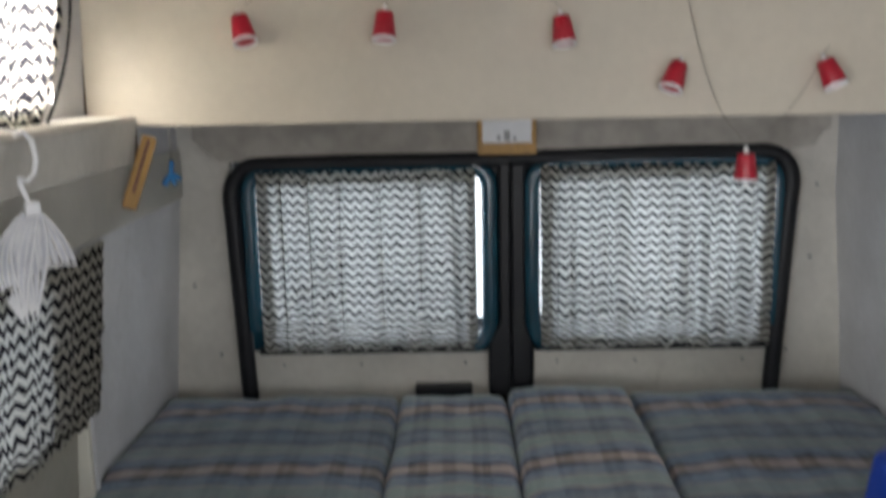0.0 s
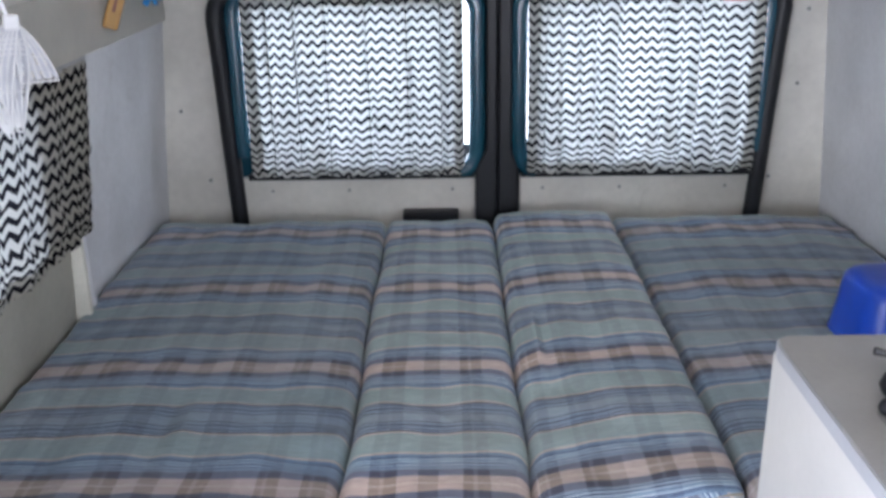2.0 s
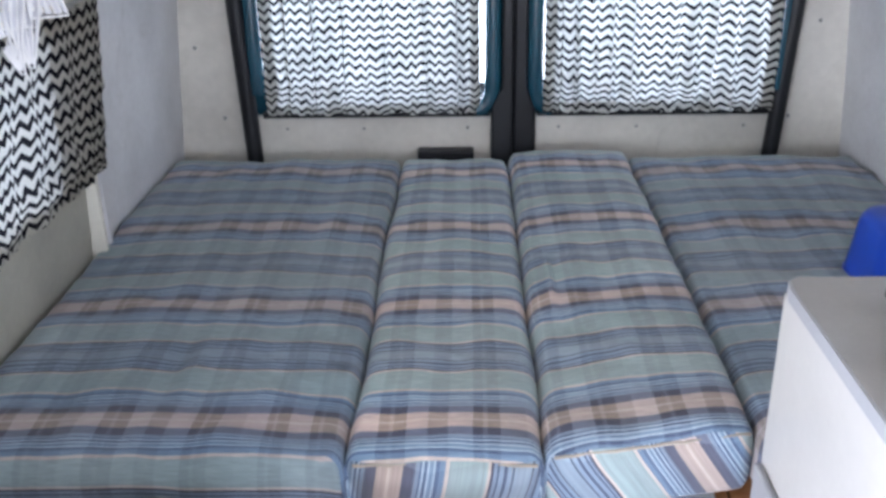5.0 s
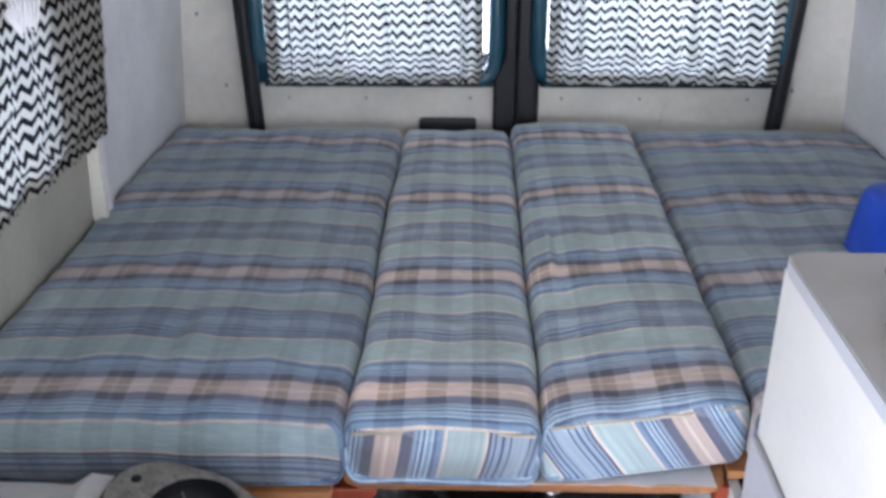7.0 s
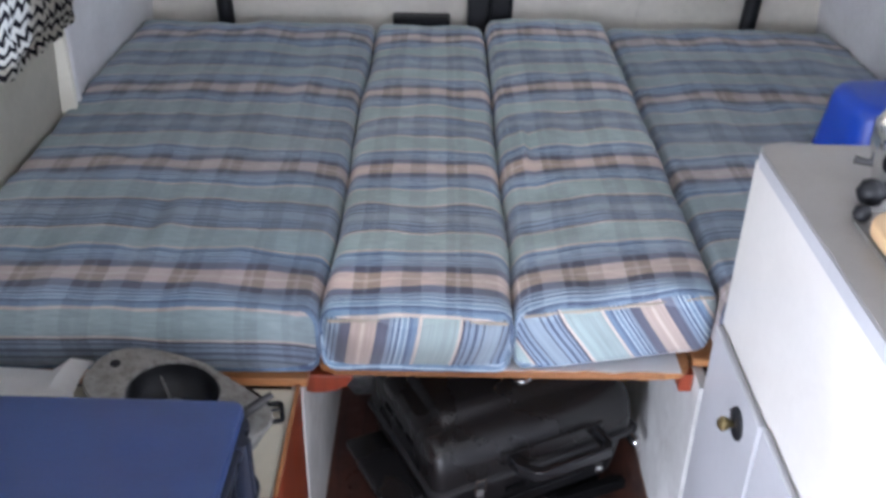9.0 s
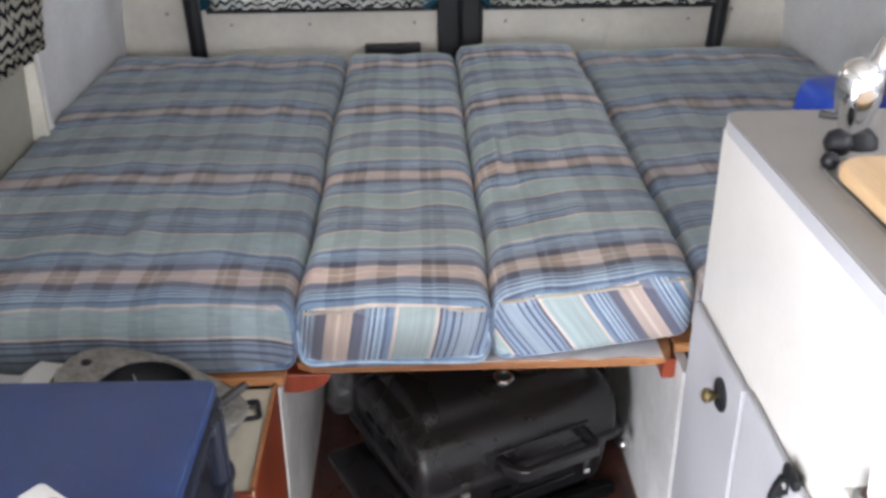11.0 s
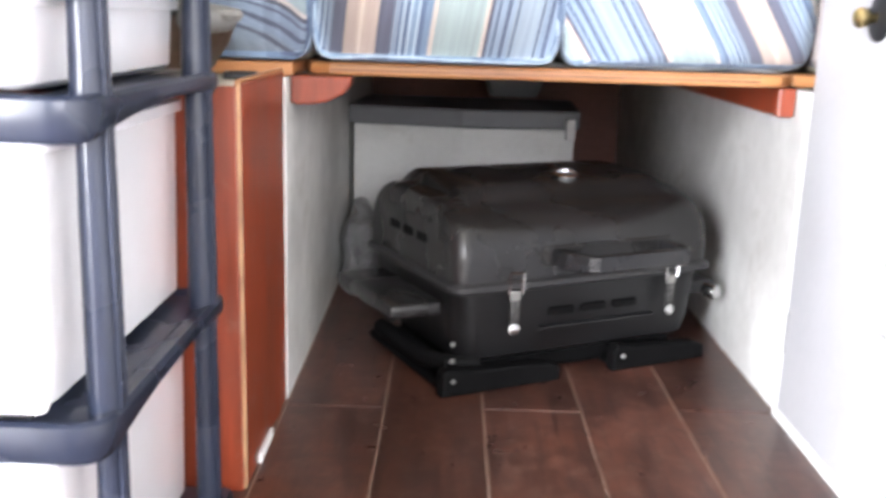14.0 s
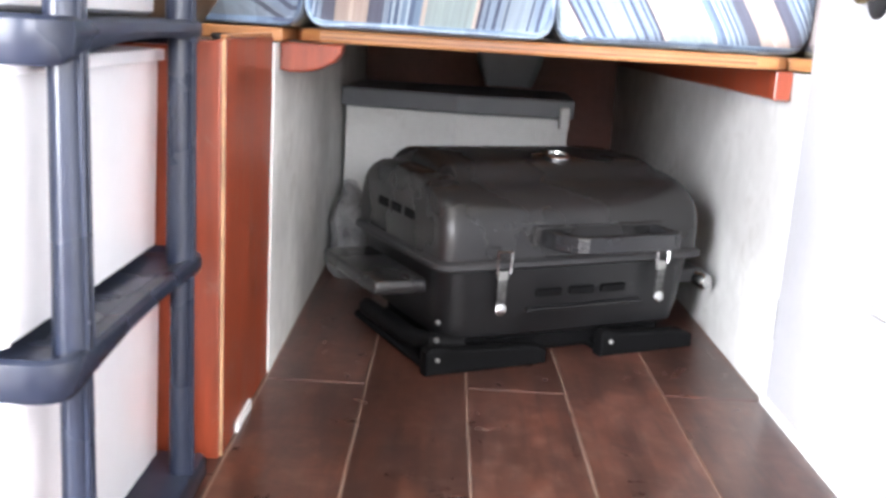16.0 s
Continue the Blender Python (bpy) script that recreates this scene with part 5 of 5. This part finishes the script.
rack = thing("panel_rack", "white panel rack standing along the kitchen front", "rack")
part("front_board", box((0.318, -1.30, 0.0), (0.328, -0.612, 0.733), 0.002), M_GLOSS, rack)
part("end_board", box((0.3285, -0.622, 0.0), (0.3555, -0.612, 0.733), 0.002), M_GLOSS, rack)
part("shelf", box((0.3285, -1.30, 0.715), (0.3555, -0.623, 0.727), 0.001), M_BRONZE, rack, "brown shelf board")
cloth = bmesh.new()
rings = []
for i in range(13):
    y = -0.652 - 0.34 * i / 12
    ring = []
    for k in range(20):
        a = 2 * math.pi * k / 20
        c, s = math.cos(a), math.sin(a)
        w = 1 + 0.10 * noise.noise(Vector((c * 1.5, s * 1.5, i * 0.5)))
        end = 0.72 if i in (0, 12) else 1.0
        ring.append(cloth.verts.new((0.334 + 0.0205 * end * w * math.copysign(abs(c) ** 0.7, c), y, 0.7905 + 0.064 * end * (w if s > 0 else 1) * math.copysign(abs(s) ** 0.7, s))))
    rings.append(ring)
for A, B in zip(rings, rings[1:]):
    for k in range(20):
        cloth.faces.new((A[k], A[(k + 1) % 20], B[(k + 1) % 20], B[k]))
cloth.faces.new(rings[0][::-1])
cloth.faces.new(rings[-1])
tagged(finish("towel", cloth, M_PAPER, smooth=True), "white towel folded into a narrow wall rack", "towel")
clipper = thing("peg_clip", "grey and brown plastic clip on the rack", "clip", (0.331, -0.634, 0.7275), 0)
part("jaw", box((-0.010, -0.010, 0.0), (0.010, 0.008, 0.018), 0.004, 3), M_CASTGREY, clipper, "", True)
part("lever", shifted(box((-0.008, -0.006, 0.0), (0.008, 0.003, 0.026), 0.003), pose(0, -0.002, 0.014, 25)), M_BRONZE, clipper, "brown lever")

# ---- under the bed: grill, cooler, bag ----
gr = thing("portable_grill", "black portable gas grill with steel latches, lid shut", "grill", (0.0115, 0.306, 0.0), 26.5)
GW, GD = 0.227, 0.190


def shallow(bm, share=0.68):
    """Draws in the half of a shape that lies behind its middle."""
    for v in bm.verts:
        if v.co.y > 0:
            v.co.y *= share
    return bm


def slumped(rows, amp, scale, seed):
    """A soft bag: a closed shell of many rings, crumpled."""
    fine = []
    for (a, b_) in zip(rows, rows[1:]):
        for k in range(4):
            fine.append(tuple(u + (v - u) * k / 4 for u, v in zip(a, b_)))
    bm = rounded_shell(fine + [rows[-1]], 7)
    for v in bm.verts:
        q = v.co * scale + Vector((seed, 0, 0))
        if v.co.z > 0.005:
            v.co += Vector((noise.noise(q), noise.noise(q + Vector((9, 2, 4))), 0.6 * noise.noise(q + Vector((3, 7, 1))))) * amp
    return bm


tub = thing("plastic_tub", "royal blue plastic tub upturned on the cushion", "tub", (0.862, 0.620, 0.611), 3)
part("body", rounded_shell([(0.134, 0.112, 0.062, 0.0), (0.133, 0.111, 0.062, 0.016), (0.121, 0.099, 0.056, 0.118), (0.118, 0.096, 0.054, 0.132), (0.109, 0.087, 0.048, 0.142), (0.092, 0.070, 0.036, 0.147)]), M_BLUEPL, tub, "", True)
part("rim", rounded_shell([(0.135, 0.113, 0.063, 0.0), (0.137, 0.115, 0.064, 0.004), (0.135, 0.113, 0.063, 0.009)]), M_BLUEPL, tub, "rolled rim", True)
# the firebox colour carries the shade below the lid
part("firebox", shallow(rounded_shell([(GW - 0.026, GD - 0.024, 0.03, 0.038), (GW - 0.015, GD - 0.013, 0.035, 0.046), (GW - 0.009, GD - 0.007, 0.038, 0.075), (GW - 0.002, GD - 0.001, 0.04, 0.148)])), M_FIREBOX_SHADE, gr, "", True)
part("rim", shallow(rounded_shell([(GW + 0.004, GD + 0.004, 0.026, 0.150), (GW + 0.010, GD + 0.010, 0.028, 0.154), (GW + 0.010, GD + 0.010, 0.028, 0.161), (GW + 0.004, GD + 0.004, 0.026, 0.1655)])), M_GRILLGREY, gr, "", True)


def grill_lid(half_l, half_d, z0, rise, power, turn_in, panel):
    """An arched lid with rounded ends and a raised panel across its top."""
    def ease(v):
        v = min(1.0, max(0.0, v))
        return v * v * (3 - 2 * v)
    mids = [half_l - turn_in - (2 * half_l - 2 * turn_in) * k / 40 for k in range(41)]
    outer = [(half_l, turn_in * 1.0), (half_l - 0.002, turn_in * 0.62), (half_l - 0.006, turn_in * 0.32), (half_l - 0.012, turn_in * 0.12)]
    xs = outer + [(x, 0.0) for x in mids] + [(-x, g) for x, g in reversed(outer)]
    bm, rows = bmesh.new(), []
    for x, inset in xs:
        row = []
        for k in range(49):
            a = math.pi * k / 48
            c, q = math.cos(a), math.sin(a)
            y = -(half_d - inset) * math.copysign(abs(c) ** power, c)
            z = z0 + (rise - inset) * q ** power
            up = panel * ease((half_l - 0.034 - abs(x)) / 0.022) * ease((0.135 + y) / 0.030) * ease((0.160 - y) / 0.03)
            row.append(bm.verts.new((x, y, z + up)))
        rows.append(row)
    for A, B in zip(rows, rows[1:]):
        for k in range(48):
            bm.faces.new((A[k], A[k + 1], B[k + 1], B[k]))
    bm.faces.new(rows[0][::-1])
    bm.faces.new(rows[-1])
    return bm


lid = part("lid", shallow(grill_lid(GW + 0.001, GD + 0.001, 0.165, 0.111, 0.58, 0.016, 0.020)), M_GRILL, gr, "arched black enamel lid with a raised top", True)
gauge = part("thermometer", shifted(spin([(0.019, 0.0), (0.021, 0.003), (0.021, 0.006), (0.018, 0.009), (0.015, 0.0085), (0.014, 0.005)], 28, False), pose(0.012, -0.088, 0.2930, 8)), M_STEEL, lid, "steel thermometer rim", True)
part("dial", shifted(spin([(0.0145, 0.002), (0.0145, 0.0055), (0.004, 0.0065)], 24), pose(0.012, -0.088, 0.2930, 8)), M_GRILLGREY, gauge, "dark dial", True)
hand_y = -GD - 0.001
bar = [(-0.074, 0.004), (-0.070, -0.030), (-0.050, -0.054), (-0.036, -0.060), (0.124, -0.060), (0.137, -0.048), (0.140, 0.004), (0.122, 0.004), (0.120, -0.038), (0.112, -0.046), (-0.030, -0.046), (-0.044, -0.036), (-0.052, 0.004)]
part("lid_handle", slab([(x, hand_y + (1.22 * y if y < 0 else y)) for x, y in bar], "z", 0.182, 0.208, 0.004), M_HANDLE, lid, "flat black grab handle")
part("handle_recess", box((-0.084, hand_y - 0.004, 0.180), (0.150, hand_y + 0.006, 0.211), 0.003), M_GRILL, lid)
for x in (-0.138, 0.143):
    la = part("latch", box((x - 0.008, -GD - 0.018, 0.138), (x + 0.008, -GD - 0.011, 0.152), 0.002), M_CASTGREY, gr, "bright steel toggle latch")
    part("loop", sweep([(x - 0.011, -GD - 0.016, 0.148), (x - 0.011, -GD - 0.018, 0.180), (x + 0.011, -GD - 0.018, 0.180), (x + 0.011, -GD - 0.016, 0.148)], 0.0020, 6), M_STEEL, la, "", True)
    part("tongue", shifted(box((-0.0075, -0.004, -0.046), (0.0075, 0.0, 0.0), 0.003), pose(x, -GD - 0.013, 0.142, -2, 2)), M_DULL, la, "dull metal tongue", True)
    part("tip", shifted(spin([(0.0088, 0.0), (0.0088, 0.004), (0.004, 0.006)], 14), pose(x - 0.002, -GD - 0.0155, 0.096, 88)), M_STEEL, la, "", True)
for i in range(3):
    # black blocks paint the shade inside the vent openings
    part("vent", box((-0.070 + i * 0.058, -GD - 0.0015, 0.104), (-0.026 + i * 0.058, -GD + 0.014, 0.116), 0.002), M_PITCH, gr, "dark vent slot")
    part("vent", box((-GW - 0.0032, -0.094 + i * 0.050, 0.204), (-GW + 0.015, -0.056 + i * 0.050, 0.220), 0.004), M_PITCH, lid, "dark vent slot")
part("lower_ledge", box((-0.085, -GD - 0.002, 0.082), (0.125, -GD + 0.014, 0.088), 0.002), M_FIREBOX_SHADE, gr)
part("side_table", box((-GW - 0.086, -0.155, 0.112), (-GW - 0.004, 0.06, 0.133), 0.006, 3), M_GRILL, gr, "folding side handle", True)
part("side_table", box((GW + 0.004, -0.15, 0.095), (GW + 0.055, 0.035, 0.118), 0.006), M_GRILLGREY, gr, "folding side handle", True)
part("gas_knob", shifted(spin([(0.012, 0), (0.014, 0.02), (0.010, 0.026)], 16), pose(GW + 0.026, -0.165, 0.107, 90)), M_STEEL, gr, "", True)
for x, wide_a, wide_b in ((-0.150, 0.100, 0.098), (0.112, 0.066, 0.112)):
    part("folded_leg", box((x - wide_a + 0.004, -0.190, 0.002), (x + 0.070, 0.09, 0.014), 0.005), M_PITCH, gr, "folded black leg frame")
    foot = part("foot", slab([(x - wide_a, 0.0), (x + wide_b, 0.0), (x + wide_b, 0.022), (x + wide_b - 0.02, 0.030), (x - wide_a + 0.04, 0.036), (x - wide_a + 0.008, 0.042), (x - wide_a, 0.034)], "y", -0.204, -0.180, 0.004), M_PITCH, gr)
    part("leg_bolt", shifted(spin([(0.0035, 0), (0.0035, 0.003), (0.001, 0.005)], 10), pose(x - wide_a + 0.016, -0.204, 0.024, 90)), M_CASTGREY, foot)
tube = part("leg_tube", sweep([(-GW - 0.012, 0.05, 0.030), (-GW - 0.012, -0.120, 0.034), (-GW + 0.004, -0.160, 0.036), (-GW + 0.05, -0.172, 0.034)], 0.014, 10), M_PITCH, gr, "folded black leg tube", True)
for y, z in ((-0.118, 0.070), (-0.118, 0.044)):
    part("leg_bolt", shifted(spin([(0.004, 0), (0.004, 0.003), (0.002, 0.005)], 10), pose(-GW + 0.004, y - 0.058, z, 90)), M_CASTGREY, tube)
# added black mass in place of the shade under the firebox
part("shade_block", box((-0.188, -0.160, 0.008), (0.188, 0.09, 0.052), 0.008), M_PITCH, gr)
for piece in gr.children:
    if not piece.name.startswith(("fo", "leg")):
        piece.location.z -= 0.004  # the box sits low on its folded legs

co = thing("cooler_box", "white plastic cooler box with a grey lid", "cooler", (-0.085, 0.92, 0.0), -3)
part("body", slab([(-0.235, -0.13), (0.0, -0.165), (0.235, -0.13), (0.235, 0.14), (-0.235, 0.14)], "z", 0.0, 0.305, 0.004), M_COOL, co)
part("lid", slab([(-0.245, -0.14), (0.0, -0.175), (0.245, -0.14), (0.245, 0.15), (-0.245, 0.15)], "z", 0.3055, 0.345, 0.005), M_COOLLID, co, "grey plastic lid")
part("hinge", box((0.215, -0.165, 0.285), (0.235, -0.135, 0.33), 0.004), M_COOL, co)
bag = thing("carrier_bag", "grey carrier bag slumped behind the grill", "bag", (-0.292, 0.62, 0.0), 8)
bag.scale = (0.55, 0.8, 0.8)
part("bag_body", slumped([(0.06, 0.12, 0.03, 0.0), (0.075, 0.135, 0.04, 0.05), (0.07, 0.13, 0.045, 0.12), (0.045, 0.10, 0.04, 0.175), (0.03, 0.05, 0.015, 0.20), (0.012, 0.03, 0.006, 0.215)], 0.030, 16, 3), M_SACK, bag, "", False)
bag2 = thing("black_bag", "black nylon bag standing beside the panel", "bag", (0.278, 0.60, 0.0), -5)
part("bag_body", slumped([(0.05, 0.14, 0.03, 0.0), (0.06, 0.155, 0.04, 0.06), (0.052, 0.15, 0.045, 0.15), (0.035, 0.12, 0.03, 0.20), (0.015, 0.06, 0.012, 0.215)], 0.018, 14, 8), M_BAG, bag2, "", True)
duct = thing("grey_duct", "pale grey plastic duct under the bed board", "duct", (0.03, 1.10, 0.36), 0)
part("shell", rounded_shell([(0.055, 0.05, 0.015, -0.01), (0.075, 0.06, 0.018, 0.045), (0.08, 0.065, 0.018, 0.088)]), M_COOLLID, duct, "", True)

# ---- party lights on the locker ----
lights = thing("string_lights", "string of small red cup lights with white rims", "string lights")
spots = [(-0.642, 1.195, 1.662, 22, -16), (-0.293, 1.195, 1.664, 14, 2), (0.144, 1.195, 1.645, 14, -6), (0.420, 1.195, 1.530, 18, 22), (0.803, 1.195, 1.530, 18, -20), (0.603, 1.195, 1.302, 4, 1)]
for x, y, z, nod, lean in spots:
    m = pose(x, y - 0.018, z, -nod, lean, 0) @ Matrix.Scale(0.86, 4)
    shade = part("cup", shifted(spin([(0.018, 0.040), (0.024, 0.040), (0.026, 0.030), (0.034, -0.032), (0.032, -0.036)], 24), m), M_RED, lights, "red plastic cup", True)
    part("rim", shifted(spin([(0.033, -0.033), (0.036, -0.036), (0.036, -0.042), (0.031, -0.043), (0.027, -0.020)], 24, False), m), M_WHITEPL, shade, "white rim", True)
    part("socket", shifted(spin([(0.004, 0.062), (0.006, 0.060), (0.008, 0.040)], 12), m), M_WHITEPL, shade, "", True)
runs = [((-0.642, 1.72), (-0.293, 1.72), 0.10), ((-0.293, 1.72), (0.144, 1.70), 0.12), ((0.420, 1.86), (0.600, 1.37), -0.10), ((0.610, 1.37), (0.803, 1.60), -0.05)]
for (xa, za), (xb, zb), rise in runs:
    line = [(xa + (xb - xa) * i / 14, 1.206 - (0.03 if min(za, zb) < 1.40 else 0.0) * 0.3, za + (zb - za) * i / 14 + rise * math.sin(math.pi * i / 14)) for i in range(15)]
    part("cable", sweep(line, 0.0011, 6), M_WIRE, lights, "thin cable", True)

# ---- small hung things ----
sign = thing("wooden_plaque", "small honey pine plaque with a white card", "plaque", (0.028, 1.588, 1.372))
part("card", box((-0.072, -0.004, -0.028), (0.072, 0.008, 0.055)), M_WHITEPL, sign, "white card")
part("frame", box((-0.086, -0.010, -0.062), (0.086, 0.010, -0.029), 0.003), M_YELLOWWOOD, sign)
for sx in (-1, 1):
    part("frame", box((sx * 0.079 - 0.007, -0.010, -0.028), (sx * 0.079 + 0.007, 0.010, 0.055), 0.003), M_YELLOWWOOD, sign)
for dx, dz, w, h in ((0.0, -0.008, 0.018, 0.030), (-0.024, -0.014, 0.012, 0.014), (0.022, -0.016, 0.010, 0.012)):
    part("motif", box((dx - w / 2, -0.0075, dz - h / 2), (dx + w / 2, -0.0042, dz + h / 2), 0.002), M_CASTGREY, sign, "dark printed shape")

peg = thing("wooden_peg_bar", "slotted honey pine bar hung on the wall", "wooden bar", (-0.885, 1.10, 1.315), 0)
peg.matrix_basis = pose(-0.894, 1.09, 1.324, 0, 20, 12)
part("bar", box((-0.018, -0.010, -0.092), (0.018, 0.010, 0.092), 0.005), M_YELLOWWOOD, peg)
part("slot", box((-0.004, -0.0115, -0.050), (0.004, -0.0095, 0.085)), M_BROWN, peg, "dark slot")
orn = thing("blue_ornament", "bright blue plastic ornament hung on the wall", "ornament", (-0.850, 1.20, 1.308), 0)
for a, reach, wide in ((8, 0.036, 0.006), (115, 0.028, 0.007), (160, 0.030, 0.006), (215, 0.034, 0.008)):
    part("arm", shifted(box((-wide, -0.006, 0.0), (wide, 0.006, reach), 0.004, 3), pose(0, 0, 0, 0, a, 0)), M_SKYPL, orn, "", True)
part("thread", sweep([(0, 0, 0.0), (0.004, 0.0, 0.06), (0, 0.005, 0.12)], 0.0012, 6), M_WIRE, orn)

hang = thing("hanging_ornament", "white pierced feather ornament on a plastic hook", "ornament", (-0.870, 0.455, 1.213), 32)
part("nail", sweep([(-0.010, 0.004, 0.250), (-0.035, 0.075, 0.252)], 0.003, 8), M_STEEL, hang, "small nail")
part("hook", sweep([(-0.028, 0, 0.170), (-0.014, 0, 0.166), (-0.002, 0, 0.178), (0.003, 0, 0.200), (-0.001, 0, 0.235), (-0.014, 0, 0.251), (-0.030, 0, 0.243)], [0.0035, 0.005, 0.0055, 0.006, 0.0055, 0.005, 0.004], 8, False, 1.3, (0, 1, 0)), M_WHITEPL, hang, "white plastic hook", True)
part("strap", sweep([(-0.027, 0, 0.172), (-0.026, 0.002, 0.158), (-0.021, 0.002, 0.144), (-0.016, 0, 0.128)], [0.0035, 0.005, 0.005, 0.004], 8, False, 0.6, (0, 1, 0)), M_WHITEPL, hang, "", True)
part("knot", shifted(box((-0.014, -0.006, -0.014), (0.014, 0.006, 0.014), 0.005, 3), pose(-0.010, 0, 0.114)), M_WHITEPL, hang, "", True)


def feather(root, bend, tip, width, depth_y, ribs, flared=False):
    """A thin sheet of curved ribs with open slits between, from a root to a tip."""
    (x0, z0), (xm, zm), (x1, z1) = root, bend, tip

    def at(t, s):
        x = (1 - t) ** 2 * x0 + 2 * t * (1 - t) * xm + t * t * x1
        z = (1 - t) ** 2 * z0 + 2 * t * (1 - t) * zm + t * t * z1
        spread_at = 0.16 + 0.84 * t ** 0.8 if flared else math.sin(math.pi * (0.1 + 0.86 * t) ** 0.85)
        return Vector((x + s * width * spread_at, depth_y + 0.012 * math.sin(math.pi * t) * (1 - s * s), z))
    out = part("outline", sweep([at(i / 16, -1) for i in range(17)] + [at(i / 16, 1) for i in range(16, -1, -1)], 0.0022, 6, True), M_WHITEPL, hang, "white feather edge", True)
    for k in range(ribs):
        s = -1 + 2 * (k + 1) / (ribs + 1)
        part("rib", sweep([at(0.06 + 0.9 * i / 12, s) for i in range(13)], [0.0010 + 0.0012 * abs(math.sin(i * 0.9 + k)) for i in range(13)], 6, False, 0.6, (0, 1, 0)), M_WHITEPL, out, "", True)
    for k in range(5):
        t = 0.14 + 0.05 * k + (0.30 if k > 3 else 0.0)
        part("bar", sweep([at(t, -0.95 + 1.9 * i / 6) for i in range(7)], 0.0014, 6), M_WHITEPL, out, "", True)
    web = bmesh.new()
    nu, nv = 34, 12
    rows = [[web.verts.new(at(0.02 + 0.95 * i / nu, -0.97 + 1.94 * j / nv) + Vector((0, 0.003, 0))) for j in range(nv + 1)] for i in range(nu + 1)]
    for i in range(nu):
        for j in range(nv):
            dots = 3 < i < 14 and i % 3 == 1 and j % 3 == 1
            slits = i >= 15 and j % 3 == 1 and i % 10 < 7
            if not (dots or slits):
                web.faces.new((rows[i][j], rows[i][j + 1], rows[i + 1][j + 1], rows[i + 1][j]))
    loose = [v for v in web.verts if not v.link_faces]
    bmesh.ops.delete(web, geom=loose, context="VERTS")
    bmesh.ops.solidify(web, geom=web.faces[:], thickness=0.0008)
    part("web", web, M_VEIL, out, "translucent white web", True)


feather((-0.014, 0.108), (-0.072, 0.030), (-0.040, -0.090), 0.030, 0.0, 5)
feather((-0.010, 0.108), (-0.030, 0.020), (-0.022, -0.082), 0.030, 0.006, 4)
feather((-0.006, 0.110), (0.016, 0.070), (0.024, 0.004), 0.034, 0.012, 5, True)

# ---- floor ----
floor = finish("floor", box((-1.06, -3.2, -0.03), (1.10, 1.66, -0.0012)), M_GROUT)
tagged(floor, "dark brown wood-look plank floor with pale joints", "floor", kind="structure")
PW, PL = 0.1365, 0.915
plank_mesh = {}


def plank(length):
    key = round(length, 3)
    if key not in plank_mesh:
        bm = box((-PW / 2 + 0.0008, -length / 2 + 0.0008, -0.010), (PW / 2 - 0.0008, length / 2 - 0.0008, 0.0), 0.0012, 1)
        me = bpy.data.meshes.new("plank")
        bmesh.ops.recalc_face_normals(bm, faces=bm.faces[:])
        bm.to_mesh(me)
        bm.free()
        me.materials.append(M_PLANK)
        plank_mesh[key] = me
    return plank_mesh[key]


cuts = {0: -0.024, 1: 0.50, 2: -0.020, 3: 0.48, 4: -0.003}
for c in range(-5, 10):
    x = -0.2695 + c * PW
    y = cuts.get(c, 0.3 * (c % 3)) - 4 * PL
    while y < 1.6:
        a, b = max(y, -3.15), min(y + PL, 1.64)
        if b - a > 0.05 and abs(x) < 1.0:
            ob = new("plank", plank(b - a))
            ob.parent = floor
            ob.location = (x, (a + b) / 2, 0.0)
        y += PL
